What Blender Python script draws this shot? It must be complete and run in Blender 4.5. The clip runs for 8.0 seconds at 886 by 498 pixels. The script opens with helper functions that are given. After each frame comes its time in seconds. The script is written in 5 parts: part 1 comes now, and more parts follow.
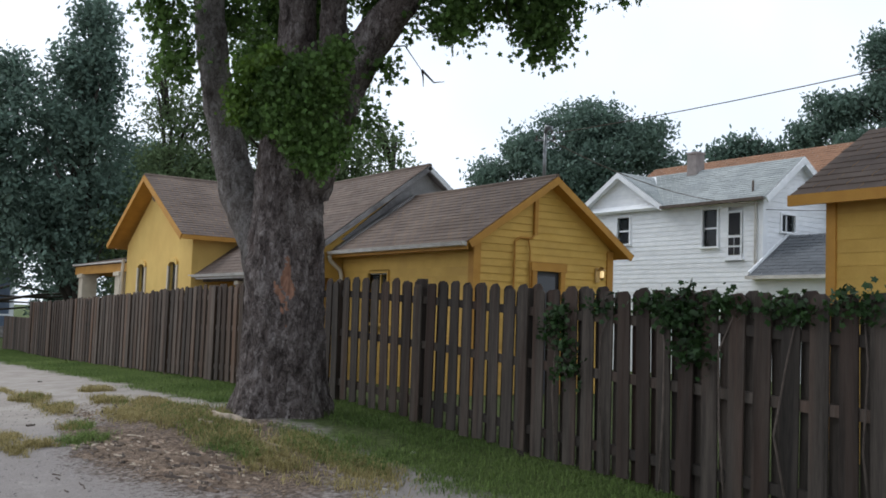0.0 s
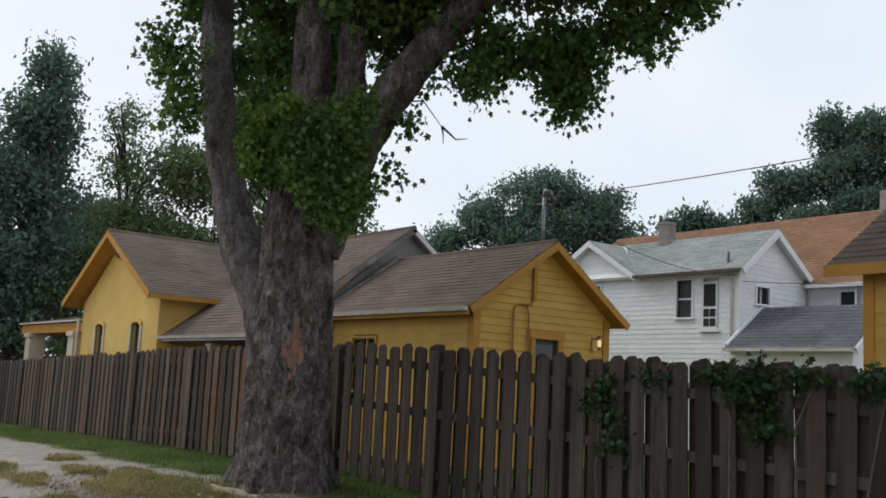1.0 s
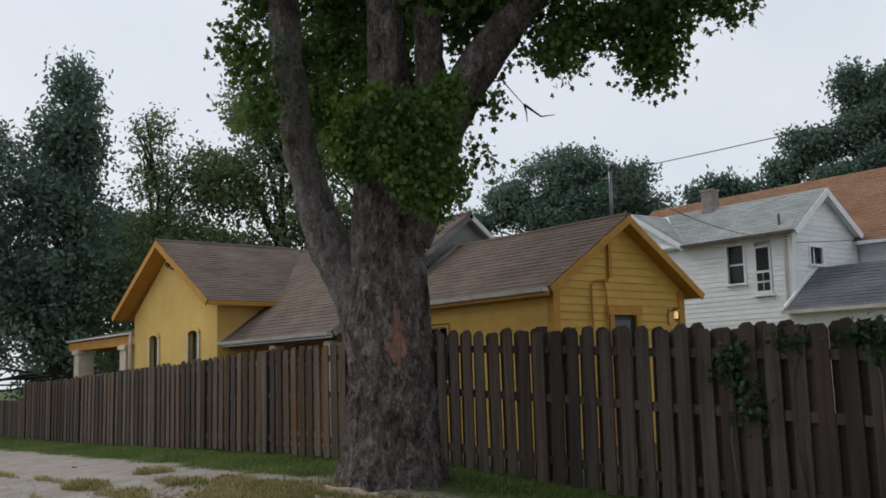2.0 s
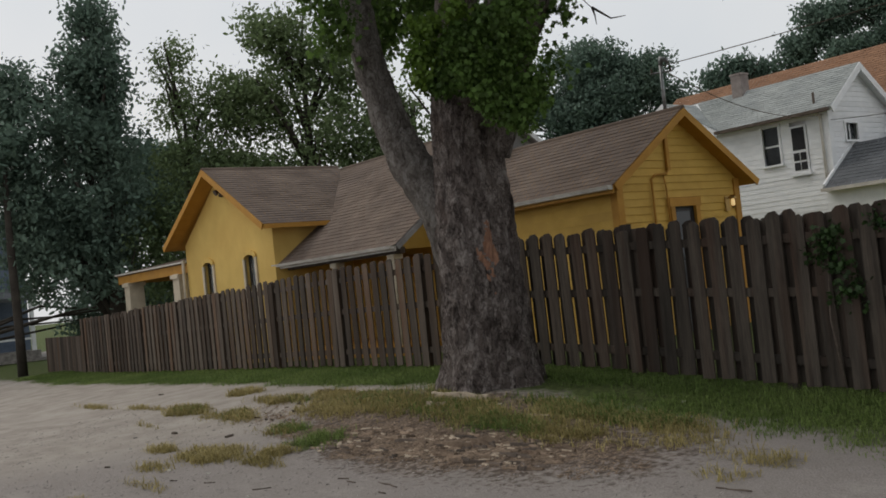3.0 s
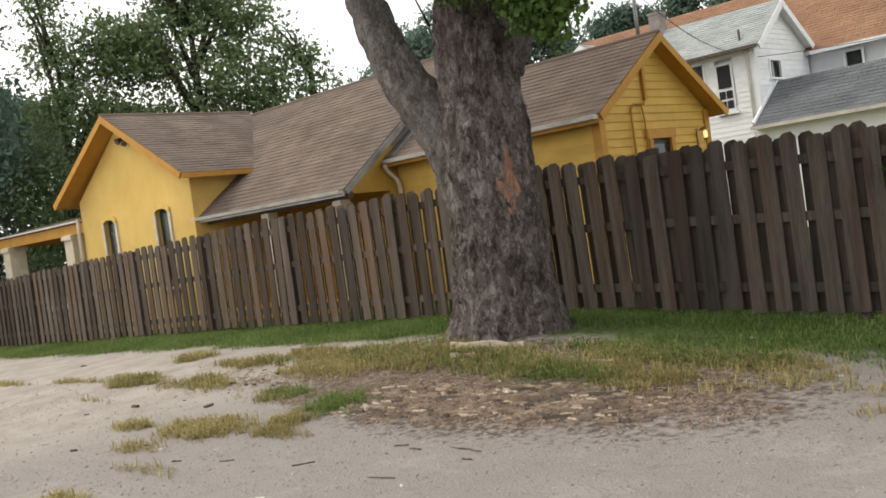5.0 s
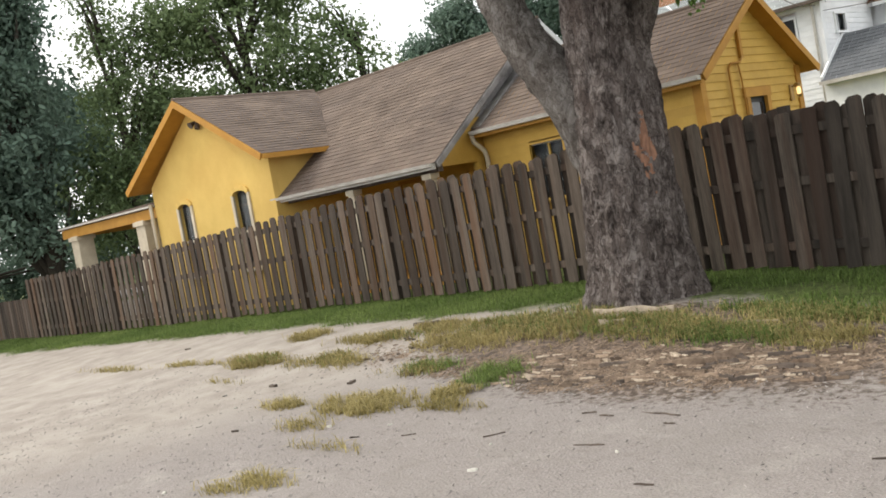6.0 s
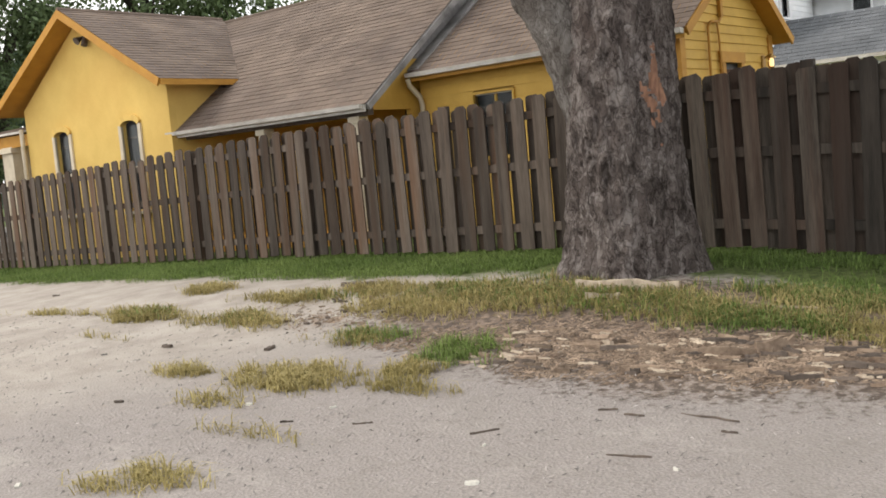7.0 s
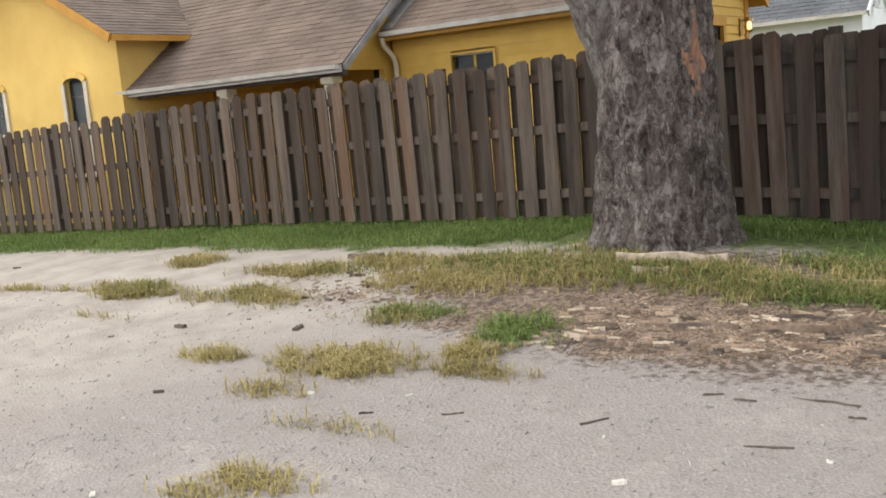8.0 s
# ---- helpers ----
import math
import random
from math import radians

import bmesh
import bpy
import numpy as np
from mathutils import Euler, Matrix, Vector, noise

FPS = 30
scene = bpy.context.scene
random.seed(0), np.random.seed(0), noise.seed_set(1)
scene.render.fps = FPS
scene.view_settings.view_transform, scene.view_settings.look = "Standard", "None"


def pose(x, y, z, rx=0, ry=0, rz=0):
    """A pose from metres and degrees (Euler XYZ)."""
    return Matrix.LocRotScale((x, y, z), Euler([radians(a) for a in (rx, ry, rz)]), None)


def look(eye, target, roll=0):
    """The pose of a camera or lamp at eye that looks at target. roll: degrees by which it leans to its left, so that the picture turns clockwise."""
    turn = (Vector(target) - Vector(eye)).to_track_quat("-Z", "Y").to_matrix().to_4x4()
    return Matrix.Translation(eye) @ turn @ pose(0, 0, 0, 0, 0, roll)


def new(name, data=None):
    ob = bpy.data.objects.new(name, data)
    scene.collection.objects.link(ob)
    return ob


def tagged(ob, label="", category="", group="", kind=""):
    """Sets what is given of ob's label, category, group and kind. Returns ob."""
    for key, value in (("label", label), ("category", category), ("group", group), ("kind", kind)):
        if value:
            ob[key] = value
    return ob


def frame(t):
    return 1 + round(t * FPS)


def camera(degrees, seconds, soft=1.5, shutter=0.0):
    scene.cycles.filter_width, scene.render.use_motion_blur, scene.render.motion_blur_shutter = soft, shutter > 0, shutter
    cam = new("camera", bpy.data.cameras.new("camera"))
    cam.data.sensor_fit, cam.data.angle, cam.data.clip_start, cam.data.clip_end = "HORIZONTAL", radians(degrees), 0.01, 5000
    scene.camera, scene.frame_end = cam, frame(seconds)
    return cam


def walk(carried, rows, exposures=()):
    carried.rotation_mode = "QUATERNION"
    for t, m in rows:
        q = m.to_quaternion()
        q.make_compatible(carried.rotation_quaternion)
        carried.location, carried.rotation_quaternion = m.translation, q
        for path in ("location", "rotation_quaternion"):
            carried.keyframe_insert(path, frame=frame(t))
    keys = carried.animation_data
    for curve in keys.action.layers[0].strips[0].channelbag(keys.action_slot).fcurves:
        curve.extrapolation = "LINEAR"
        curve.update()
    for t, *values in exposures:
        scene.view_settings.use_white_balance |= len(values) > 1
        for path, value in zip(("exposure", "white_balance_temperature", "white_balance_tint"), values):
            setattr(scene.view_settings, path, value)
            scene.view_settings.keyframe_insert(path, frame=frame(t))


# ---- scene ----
cam = camera(48.0, 8.0, soft=1.7)
PATH = [
    (0, (14.431, -6.542, 1.361), (12.782, -5.421, 1.502), 2.1),
    (0.5, (13.332, -6.572, 1.439), (11.786, -5.352, 1.778), 4.2),
    (1, (13.359, -6.985, 1.333), (11.796, -5.77, 1.613), 3.0),
    (1.5, (13.194, -7.31, 1.287), (11.641, -6.075, 1.529), 0.4),
    (2, (12.582, -7.62, 1.297), (11.008, -6.415, 1.554), -1.4),
    (2.2, (12.521, -7.853, 1.327), (10.889, -6.716, 1.529), -2.4),
    (3.3, (12.246, -9.097, 1.492), (10.655, -7.886, 1.545), -6.5),
    (3.5, (12.159, -9.454, 1.562), (10.566, -8.245, 1.611), -6.4),
    (4, (11.164, -8.97, 1.309), (9.749, -7.557, 1.311), -3.3),
    (4.5, (10.805, -8.936, 1.252), (9.409, -7.504, 1.219), -6.1),
    (4.7, (10.535, -8.899, 1.292), (9.091, -7.515, 1.255), -7.4),
    (5.8, (9.501, -9.504, 1.369), (8.18, -8.004, 1.292), -9.6),
    (6, (9.335, -9.738, 1.496), (7.881, -8.369, 1.403), -10.3),
    (6.5, (8.337, -9.26, 1.405), (6.885, -7.895, 1.247), -8.3),
    (7, (7.506, -8.878, 1.239), (6.225, -7.352, 1.065), -5.2),
    (7.5, (6.906, -8.953, 1.31), (5.701, -7.37, 1.097), -4.9),
    (8, (6.447, -9.217, 1.427), (5.322, -7.587, 1.149), -5.0),
]
walk(cam, [(t, look(eye, target, roll)) for t, eye, target, roll in PATH],
     exposures=[(0, 0.18, 6100, 10), (0.5, 0.07, 6420, 10), (1.0, -0.10, 6440, 10), (1.5, -0.15, 6450, 10), (2.2, -0.35, 6500, 10), (3.3, -0.42, 7050, 10), (4.0, -0.38, 7150, 10), (4.5, 0.22, 7250, 10), (6.0, 0.9, 7100, 10), (6.5, 0.8, 7100, 10), (7.0, 0.9, 7100, 11), (8, 1.03, 6900, 11)])

# ---- world and light: bright overcast ----
world = bpy.data.worlds.new("overcast")
scene.world = world
world.use_nodes = True
wn, wl = world.node_tree.nodes, world.node_tree.links
wn.clear()
sky = wn.new("ShaderNodeTexSky")
sky.sky_type, sky.sun_disc = "NISHITA", False
sky.sun_elevation, sky.sun_rotation = radians(48), radians(250)
sky.dust_density, sky.air_density = 4.0, 1.0
SUN_DIR = (-0.62, -0.35, 0.75)
cloud_co = wn.new("ShaderNodeTexCoord")
cloud = wn.new("ShaderNodeTexNoise")
cloud.inputs["Scale"].default_value, cloud.inputs["Detail"].default_value = 2.2, 4.0
ramp = wn.new("ShaderNodeValToRGB")
ramp.color_ramp.elements[0].position, ramp.color_ramp.elements[1].position = 0.3, 0.75
ramp.color_ramp.elements[0].color, ramp.color_ramp.elements[1].color = (0.70, 0.77, 0.86, 1), (0.95, 0.97, 1.0, 1)
bg_sky, bg_cloud, mix, wout = (wn.new(k) for k in ("ShaderNodeBackground", "ShaderNodeBackground", "ShaderNodeMixShader", "ShaderNodeOutputWorld"))
bg_sky.inputs["Strength"].default_value, bg_cloud.inputs["Strength"].default_value = 0.1, 1.25
mix.inputs[0].default_value = 0.85
wl.new(cloud_co.outputs["Generated"], cloud.inputs["Vector"])
wl.new(cloud.outputs["Fac"], ramp.inputs[0])
wl.new(sky.outputs[0], bg_sky.inputs["Color"])
wl.new(ramp.outputs[0], bg_cloud.inputs["Color"])
wl.new(bg_sky.outputs[0], mix.inputs[1])
wl.new(bg_cloud.outputs[0], mix.inputs[2])
wl.new(mix.outputs[0], wout.inputs[0])
sun_data = bpy.data.lights.new("sun", "SUN")
sun_data.energy, sun_data.angle, sun_data.color = 0.9, radians(25), (1.0, 0.96, 0.9)
sun = new("sun", sun_data)
sun.matrix_world = look(SUN_DIR, (0, 0, 0))


# ---- materials ----
def material(name, dark, light, scale=6.0, rough=0.8, bump=0.3, bump_scale=40.0, stretch=(1, 1, 1), spread=0.15, metal=0.0, stain=None, stain_scale=0.8, stain_amount=0.5, depth=0.01, translucent=0.0):
    """Two tones mixed by noise at two scales, changed a little from piece to piece, with fine relief and, where given, stains."""
    m = bpy.data.materials.new(name)
    m.use_nodes = True
    n, l = m.node_tree.nodes, m.node_tree.links
    b = n["Principled BSDF"]
    co, mp = n.new("ShaderNodeTexCoord"), n.new("ShaderNodeMapping")
    mp.inputs["Scale"].default_value = stretch
    l.new(co.outputs["Object"], mp.inputs["Vector"])
    info = n.new("ShaderNodeObjectInfo")
    shift = n.new("ShaderNodeVectorMath")
    shift.operation = "MULTIPLY_ADD"
    l.new(info.outputs["Random"], shift.inputs[0])
    shift.inputs[1].default_value = (37.0, 11.0, 23.0)
    l.new(mp.outputs[0], shift.inputs[2])
    big, fine = n.new("ShaderNodeTexNoise"), n.new("ShaderNodeTexNoise")
    big.inputs["Scale"].default_value, big.inputs["Detail"].default_value = scale, 6
    fine.inputs["Scale"].default_value, fine.inputs["Detail"].default_value = bump_scale, 5
    for t in (big, fine):
        l.new(shift.outputs[0], t.inputs["Vector"])
    add = n.new("ShaderNodeMath")
    add.operation = "MULTIPLY_ADD"
    l.new(fine.outputs["Fac"], add.inputs[0])
    add.inputs[1].default_value = 0.5
    l.new(big.outputs["Fac"], add.inputs[2])
    rng = n.new("ShaderNodeMapRange")
    rng.inputs[1].default_value, rng.inputs[2].default_value = 0.5, 1.0
    l.new(add.outputs[0], rng.inputs[0])
    cm = n.new("ShaderNodeMix")
    cm.data_type = "RGBA"
    cm.inputs[6].default_value, cm.inputs[7].default_value = (*dark, 1), (*light, 1)
    l.new(rng.outputs[0], cm.inputs[0])
    colour = cm.outputs[2]
    if stain:
        sn = n.new("ShaderNodeTexNoise")
        sn.inputs["Scale"].default_value, sn.inputs["Detail"].default_value, sn.inputs["Roughness"].default_value = stain_scale, 8, 0.65
        l.new(shift.outputs[0], sn.inputs["Vector"])
        sr = n.new("ShaderNodeMapRange")
        sr.inputs[1].default_value, sr.inputs[2].default_value, sr.inputs[4].default_value = 0.48, 0.68, stain_amount
        l.new(sn.outputs["Fac"], sr.inputs[0])
        sm = n.new("ShaderNodeMix")
        sm.data_type = "RGBA"
        sm.inputs[7].default_value = (*stain, 1)
        l.new(sr.outputs[0], sm.inputs[0])
        l.new(colour, sm.inputs[6])
        colour = sm.outputs[2]
    hsv = n.new("ShaderNodeHueSaturation")
    vr = n.new("ShaderNodeMapRange")
    vr.inputs[3].default_value, vr.inputs[4].default_value = 1 - spread, 1 + spread
    geo = n.new("ShaderNodeNewGeometry")
    rnd = n.new("ShaderNodeMath")
    rnd.operation = "ADD"
    l.new(info.outputs["Random"], rnd.inputs[0])
    l.new(geo.outputs["Random Per Island"], rnd.inputs[1])
    wrap = n.new("ShaderNodeMath")
    wrap.operation = "FRACT"
    l.new(rnd.outputs[0], wrap.inputs[0])
    l.new(wrap.outputs[0], vr.inputs[0])
    l.new(vr.outputs[0], hsv.inputs["Value"])
    l.new(colour, hsv.inputs["Color"])
    l.new(hsv.outputs[0], b.inputs["Base Color"])
    b.inputs["Roughness"].default_value, b.inputs["Metallic"].default_value = rough, metal
    b.inputs["Specular IOR Level"].default_value = 0.3
    if bump:
        bp = n.new("ShaderNodeBump")
        bp.inputs["Strength"].default_value, bp.inputs["Distance"].default_value = bump, depth
        l.new(add.outputs[0], bp.inputs["Height"])
        l.new(bp.outputs[0], b.inputs["Normal"])
    if translucent:
        tr, mx = n.new("ShaderNodeBsdfTranslucent"), n.new("ShaderNodeMixShader")
        mx.inputs[0].default_value = translucent
        l.new(hsv.outputs[0], tr.inputs["Color"])
        l.new(b.outputs[0], mx.inputs[1])
        l.new(tr.outputs[0], mx.inputs[2])
        l.new(mx.outputs[0], n["Material Output"].inputs[0])
    return m


YELLOW = material("yellow_paint", (0.54, 0.33, 0.07), (0.65, 0.41, 0.10), 3, 0.7, 0.25, 60, (1, 1, 1), 0.05, stain=(0.40, 0.23, 0.06), stain_amount=0.35)
YELLOW_WALL = material("yellow_stucco", (0.64, 0.43, 0.125), (0.73, 0.51, 0.16), 2.5, 0.85, 0.35, 45, (1, 1, 1), 0.04, stain=(0.54, 0.32, 0.09), stain_amount=0.3)
ORANGE = material("ochre_trim_paint", (0.42, 0.20, 0.035), (0.52, 0.27, 0.05), 5, 0.65, 0.2, 60, spread=0.06, stain=(0.30, 0.15, 0.04), stain_amount=0.3)
WHITE = material("white_paint", (0.74, 0.76, 0.78), (0.86, 0.87, 0.88), 4, 0.6, 0.15, 50, spread=0.05, stain=(0.58, 0.58, 0.57), stain_amount=0.25)
CREAM = material("cream_post_paint", (0.50, 0.43, 0.32), (0.66, 0.58, 0.45), 5, 0.7, 0.2, 50, spread=0.06, stain=(0.35, 0.29, 0.2), stain_amount=0.35)
GUTTER = material("white_gutter_metal", (0.50, 0.47, 0.43), (0.68, 0.65, 0.60), 4, 0.5, 0.1, 40, spread=0.05, stain=(0.34, 0.29, 0.24), stain_amount=0.5, stain_scale=3)
SHINGLE = material("brown_shingle", (0.108, 0.080, 0.064), (0.188, 0.143, 0.114), 1.5, 0.95, 0.5, 90, spread=0.11, stain=(0.10, 0.08, 0.075), stain_amount=0.4)
SHINGLE_GREY = material("grey_shingle", (0.25, 0.27, 0.27), (0.36, 0.38, 0.37), 1.2, 0.95, 0.4, 80, spread=0.12, stain=(0.18, 0.20, 0.19), stain_amount=0.5)
SHINGLE_SLATE = material("dark_grey_shingle", (0.085, 0.092, 0.10), (0.15, 0.158, 0.168), 1.2, 0.95, 0.4, 80, spread=0.10, stain=(0.06, 0.065, 0.07), stain_amount=0.6)
SHINGLE_ORANGE = material("orange_brown_shingle", (0.20, 0.105, 0.06), (0.29, 0.16, 0.095), 1.2, 0.95, 0.4, 80, spread=0.10, stain=(0.16, 0.09, 0.06), stain_amount=0.5)
FLASHING = material("weathered_flashing", (0.22, 0.21, 0.21), (0.36, 0.35, 0.34), 3, 0.6, 0.3, 40, spread=0.05, stain=(0.09, 0.085, 0.085), stain_scale=2.0, stain_amount=0.8)
FENCE = material("weathered_grey_wood", (0.044, 0.033, 0.026), (0.12, 0.096, 0.078), 3, 0.9, 0.6, 22, (5, 5, 0.35), 0.5, stain=(0.088, 0.045, 0.024), stain_scale=0.8, stain_amount=0.75, depth=0.004)
# a darker tone of the fence wood, for boards from the tree eastwards
FENCE_DARK = material("darker_fence_wood", (0.022, 0.018, 0.014), (0.080, 0.065, 0.053), 3, 0.85, 0.6, 22, (5, 5, 0.35), 0.48, stain=(0.075, 0.032, 0.018), stain_scale=0.5, stain_amount=0.5, depth=0.004)
BARK_FAR = material("dark_branch_bark", (0.03, 0.025, 0.02), (0.07, 0.06, 0.05), 3, 0.95, 0.4, 20)
SCAR = material("bare_orange_wood", (0.13, 0.066, 0.045), (0.29, 0.155, 0.10), 14, 0.9, 0.6, 30, (2, 2, 0.6), 0.1, depth=0.01)
LEAF = material("maple_leaf", (0.05, 0.10, 0.024), (0.12, 0.205, 0.048), 0.9, 0.55, 0.0, 30, spread=0.45, translucent=0.45)
LEAF_LIGHT = material("young_maple_leaf", (0.07, 0.14, 0.02), (0.14, 0.22, 0.035), 1.2, 0.55, 0.0, 30, spread=0.35, translucent=0.4)
LEAF_FAR = material("far_tree_leaf", (0.09, 0.135, 0.06), (0.185, 0.25, 0.115), 0.35, 0.7, 0.0, 10, spread=0.26, translucent=0.35)
LEAF_BLUE = material("bluish_tree_leaf", (0.08, 0.13, 0.10), (0.165, 0.235, 0.18), 0.35, 0.7, 0.0, 10, spread=0.26, translucent=0.35)
LEAF_IVY = material("ivy_leaf", (0.015, 0.036, 0.011), (0.04, 0.08, 0.022), 2.0, 0.5, 0.0, 20, spread=0.4, translucent=0.2)
GRASS = material("green_grass_blade", (0.095, 0.155, 0.036), (0.20, 0.265, 0.08), 0.7, 0.8, 0.0, 20, spread=0.4, translucent=0.3)
GRASS_DRY = material("dry_grass_blade", (0.24, 0.20, 0.075), (0.43, 0.36, 0.165), 1.0, 0.85, 0.0, 20, spread=0.35, translucent=0.25)
CHIP = material("wood_chip", (0.10, 0.068, 0.048), (0.30, 0.225, 0.165), 6, 0.9, 0.3, 40, spread=0.5, depth=0.002)
CHIP_PALE = material("pale_split_wood", (0.30, 0.24, 0.18), (0.55, 0.46, 0.36), 8, 0.85, 0.3, 40, (4, 1, 1), 0.15, depth=0.002)
STICK = material("dark_stick_bark", (0.06, 0.048, 0.04), (0.14, 0.11, 0.09), 8, 0.95, 0.4, 40, spread=0.3, depth=0.003)
STONE = material("dull_stone", (0.14, 0.13, 0.12), (0.36, 0.33, 0.31), 6, 0.9, 0.4, 30, spread=0.5, depth=0.003)
PAPER = material("white_scrap", (0.42, 0.40, 0.35), (0.62, 0.60, 0.54), 5, 0.8, 0.1, 30)
DARK = material("dark_interior", (0.012, 0.012, 0.014), (0.03, 0.03, 0.034), 2, 0.7, 0.0, 20)
DOOR = material("dark_door_paint", (0.035, 0.035, 0.04), (0.07, 0.07, 0.075), 4, 0.5, 0.1, 40)
CURTAIN = material("grey_curtain", (0.07, 0.07, 0.07), (0.14, 0.14, 0.14), 3, 0.9, 0.3, 20, (6, 6, 0.3))
METAL = material("grey_steel", (0.22, 0.23, 0.24), (0.36, 0.37, 0.38), 8, 0.45, 0.1, 50, metal=0.7)
BRASS = material("aged_brass", (0.30, 0.19, 0.07), (0.45, 0.30, 0.12), 8, 0.35, 0.1, 50, metal=0.9)
BRICK = material("weathered_chimney_brick", (0.20, 0.17, 0.16), (0.34, 0.30, 0.28), 5, 0.9, 0.4, 40, spread=0.2)
BLUE = material("blue_grey_siding", (0.10, 0.13, 0.18), (0.16, 0.20, 0.26), 3, 0.8, 0.2, 40, spread=0.08)


def plain(name, colour, rough=0.1, emit=0.0, metal=0.0, transmission=0.0):
    m = bpy.data.materials.new(name)
    m.use_nodes = True
    b = m.node_tree.nodes["Principled BSDF"]
    b.inputs["Base Color"].default_value, b.inputs["Roughness"].default_value, b.inputs["Metallic"].default_value = (*colour, 1), rough, metal
    b.inputs["Transmission Weight"].default_value = transmission
    if emit:
        b.inputs["Emission Color"].default_value, b.inputs["Emission Strength"].default_value = (*colour, 1), emit
    return m


GLASS = plain("window_glass", (0.9, 0.95, 0.95), 0.03, transmission=1.0)
GLASS.node_tree.nodes["Principled BSDF"].inputs["IOR"].default_value = 1.18
BULB = plain("warm_bulb", (1.0, 0.72, 0.35), 0.3, emit=0.7)


def ground_material():
    """Gravel, pale worn dirt, mulch and turf, one running ragged into the next by where it lies."""
    m = bpy.data.materials.new("ground_gravel_dirt_turf")
    m.use_nodes = True
    n, l = m.node_tree.nodes, m.node_tree.links
    b = n["Principled BSDF"]
    co = n.new("ShaderNodeTexCoord")
    sep = n.new("ShaderNodeSeparateXYZ")
    l.new(co.outputs["Object"], sep.inputs[0])

    def noise_at(scale, detail=6, rough=0.6):
        t = n.new("ShaderNodeTexNoise")
        t.inputs["Scale"].default_value, t.inputs["Detail"].default_value, t.inputs["Roughness"].default_value = scale, detail, rough
        l.new(co.outputs["Object"], t.inputs["Vector"])
        return t.outputs["Fac"]

    def calc(op, a, b_, c=None):
        t = n.new("ShaderNodeMath")
        t.operation = op
        for k, v in enumerate((a, b_, c)):
            if v is None:
                continue
            if isinstance(v, (int, float)):
                t.inputs[k].default_value = v
            else:
                l.new(v, t.inputs[k])
        return t.outputs[0]

    def ramp_to(v, lo, hi):
        t = n.new("ShaderNodeMapRange")
        t.interpolation_type = "SMOOTHSTEP"
        t.inputs[1].default_value, t.inputs[2].default_value = lo, hi
        l.new(v, t.inputs[0])
        return t.outputs[0]

    def blend(f, a, b_):
        t = n.new("ShaderNodeMix")
        t.data_type = "RGBA"
        l.new(f, t.inputs[0])
        for k, v in ((6, a), (7, b_)):
            if isinstance(v, tuple):
                t.inputs[k].default_value = (*v, 1)
            else:
                l.new(v, t.inputs[k])
        return t.outputs[2]

    big, mid, fine, grit = noise_at(0.55), noise_at(2.4), noise_at(16), noise_at(85, 4, 0.7)
    vor = n.new("ShaderNodeTexVoronoi")
    vor.inputs["Scale"].default_value = 48
    l.new(co.outputs["Object"], vor.inputs["Vector"])
    speck = ramp_to(grit, 0.35, 0.68)
    gravel = blend(speck, (0.255, 0.228, 0.214), (0.365, 0.33, 0.31))
    gravel = blend(calc("MULTIPLY", ramp_to(mid, 0.45, 0.62), 0.45), gravel, (0.27, 0.245, 0.225))
    gravel = blend(calc("MULTIPLY", ramp_to(noise_at(1.1, 9, 0.7), 0.5, 0.68), 0.5), gravel, (0.44, 0.405, 0.37))
    gravel = blend(calc("MULTIPLY", ramp_to(noise_at(6.0, 8, 0.75), 0.56, 0.7), 0.5), gravel, (0.17, 0.15, 0.135))
    stones = n.new("ShaderNodeMix")
    stones.data_type, stones.blend_type = "RGBA", "MULTIPLY"
    stones.inputs[0].default_value = 0.12
    l.new(gravel, stones.inputs[6])
    grey = n.new("ShaderNodeRGBToBW")
    l.new(vor.outputs["Color"], grey.inputs[0])
    l.new(grey.outputs[0], stones.inputs[7])
    gravel = stones.outputs[2]
    dirt = blend(ramp_to(calc("MULTIPLY_ADD", grit, 0.4, mid), 0.5, 0.9), (0.285, 0.25, 0.217), (0.41, 0.372, 0.33))
    # pale worn dirt lies to the west of the tree
    west = ramp_to(calc("MULTIPLY_ADD", mid, 1.6, calc("MULTIPLY_ADD", sep.outputs["Y"], -0.45, sep.outputs["X"])), 5.2, 2.6)
    west = calc("MULTIPLY", west, 0.85)
    colour = blend(west, gravel, dirt)
    # bark litter round the tree
    dx, dy = calc("MULTIPLY", calc("SUBTRACT", sep.outputs["X"], 4.3), 0.36), calc("MULTIPLY", calc("ADD", sep.outputs["Y"], 2.65), 0.85)
    far = calc("SQRT", calc("ADD", calc("MULTIPLY", dx, dx), calc("MULTIPLY", dy, dy)), 0.0)
    litter = ramp_to(calc("MULTIPLY_ADD", calc("SUBTRACT", fine, 0.5), 1.2, calc("MULTIPLY_ADD", calc("SUBTRACT", mid, 0.5), 0.8, far)), 1.15, 0.75)
    mulch = blend(ramp_to(fine, 0.38, 0.62), (0.06, 0.042, 0.03), (0.20, 0.145, 0.11))
    colour = blend(calc("MULTIPLY", litter, 0.85), colour, mulch)
    # turf along the fence and behind it
    turf = ramp_to(calc("MULTIPLY_ADD", calc("SUBTRACT", mid, 0.5), 1.3, calc("MULTIPLY_ADD", calc("SUBTRACT", big, 0.5), 0.8, sep.outputs["Y"])), -1.55, -1.15)
    soil = blend(ramp_to(fine, 0.35, 0.65), (0.055, 0.075, 0.025), (0.105, 0.13, 0.045))
    colour = blend(turf, colour, soil)
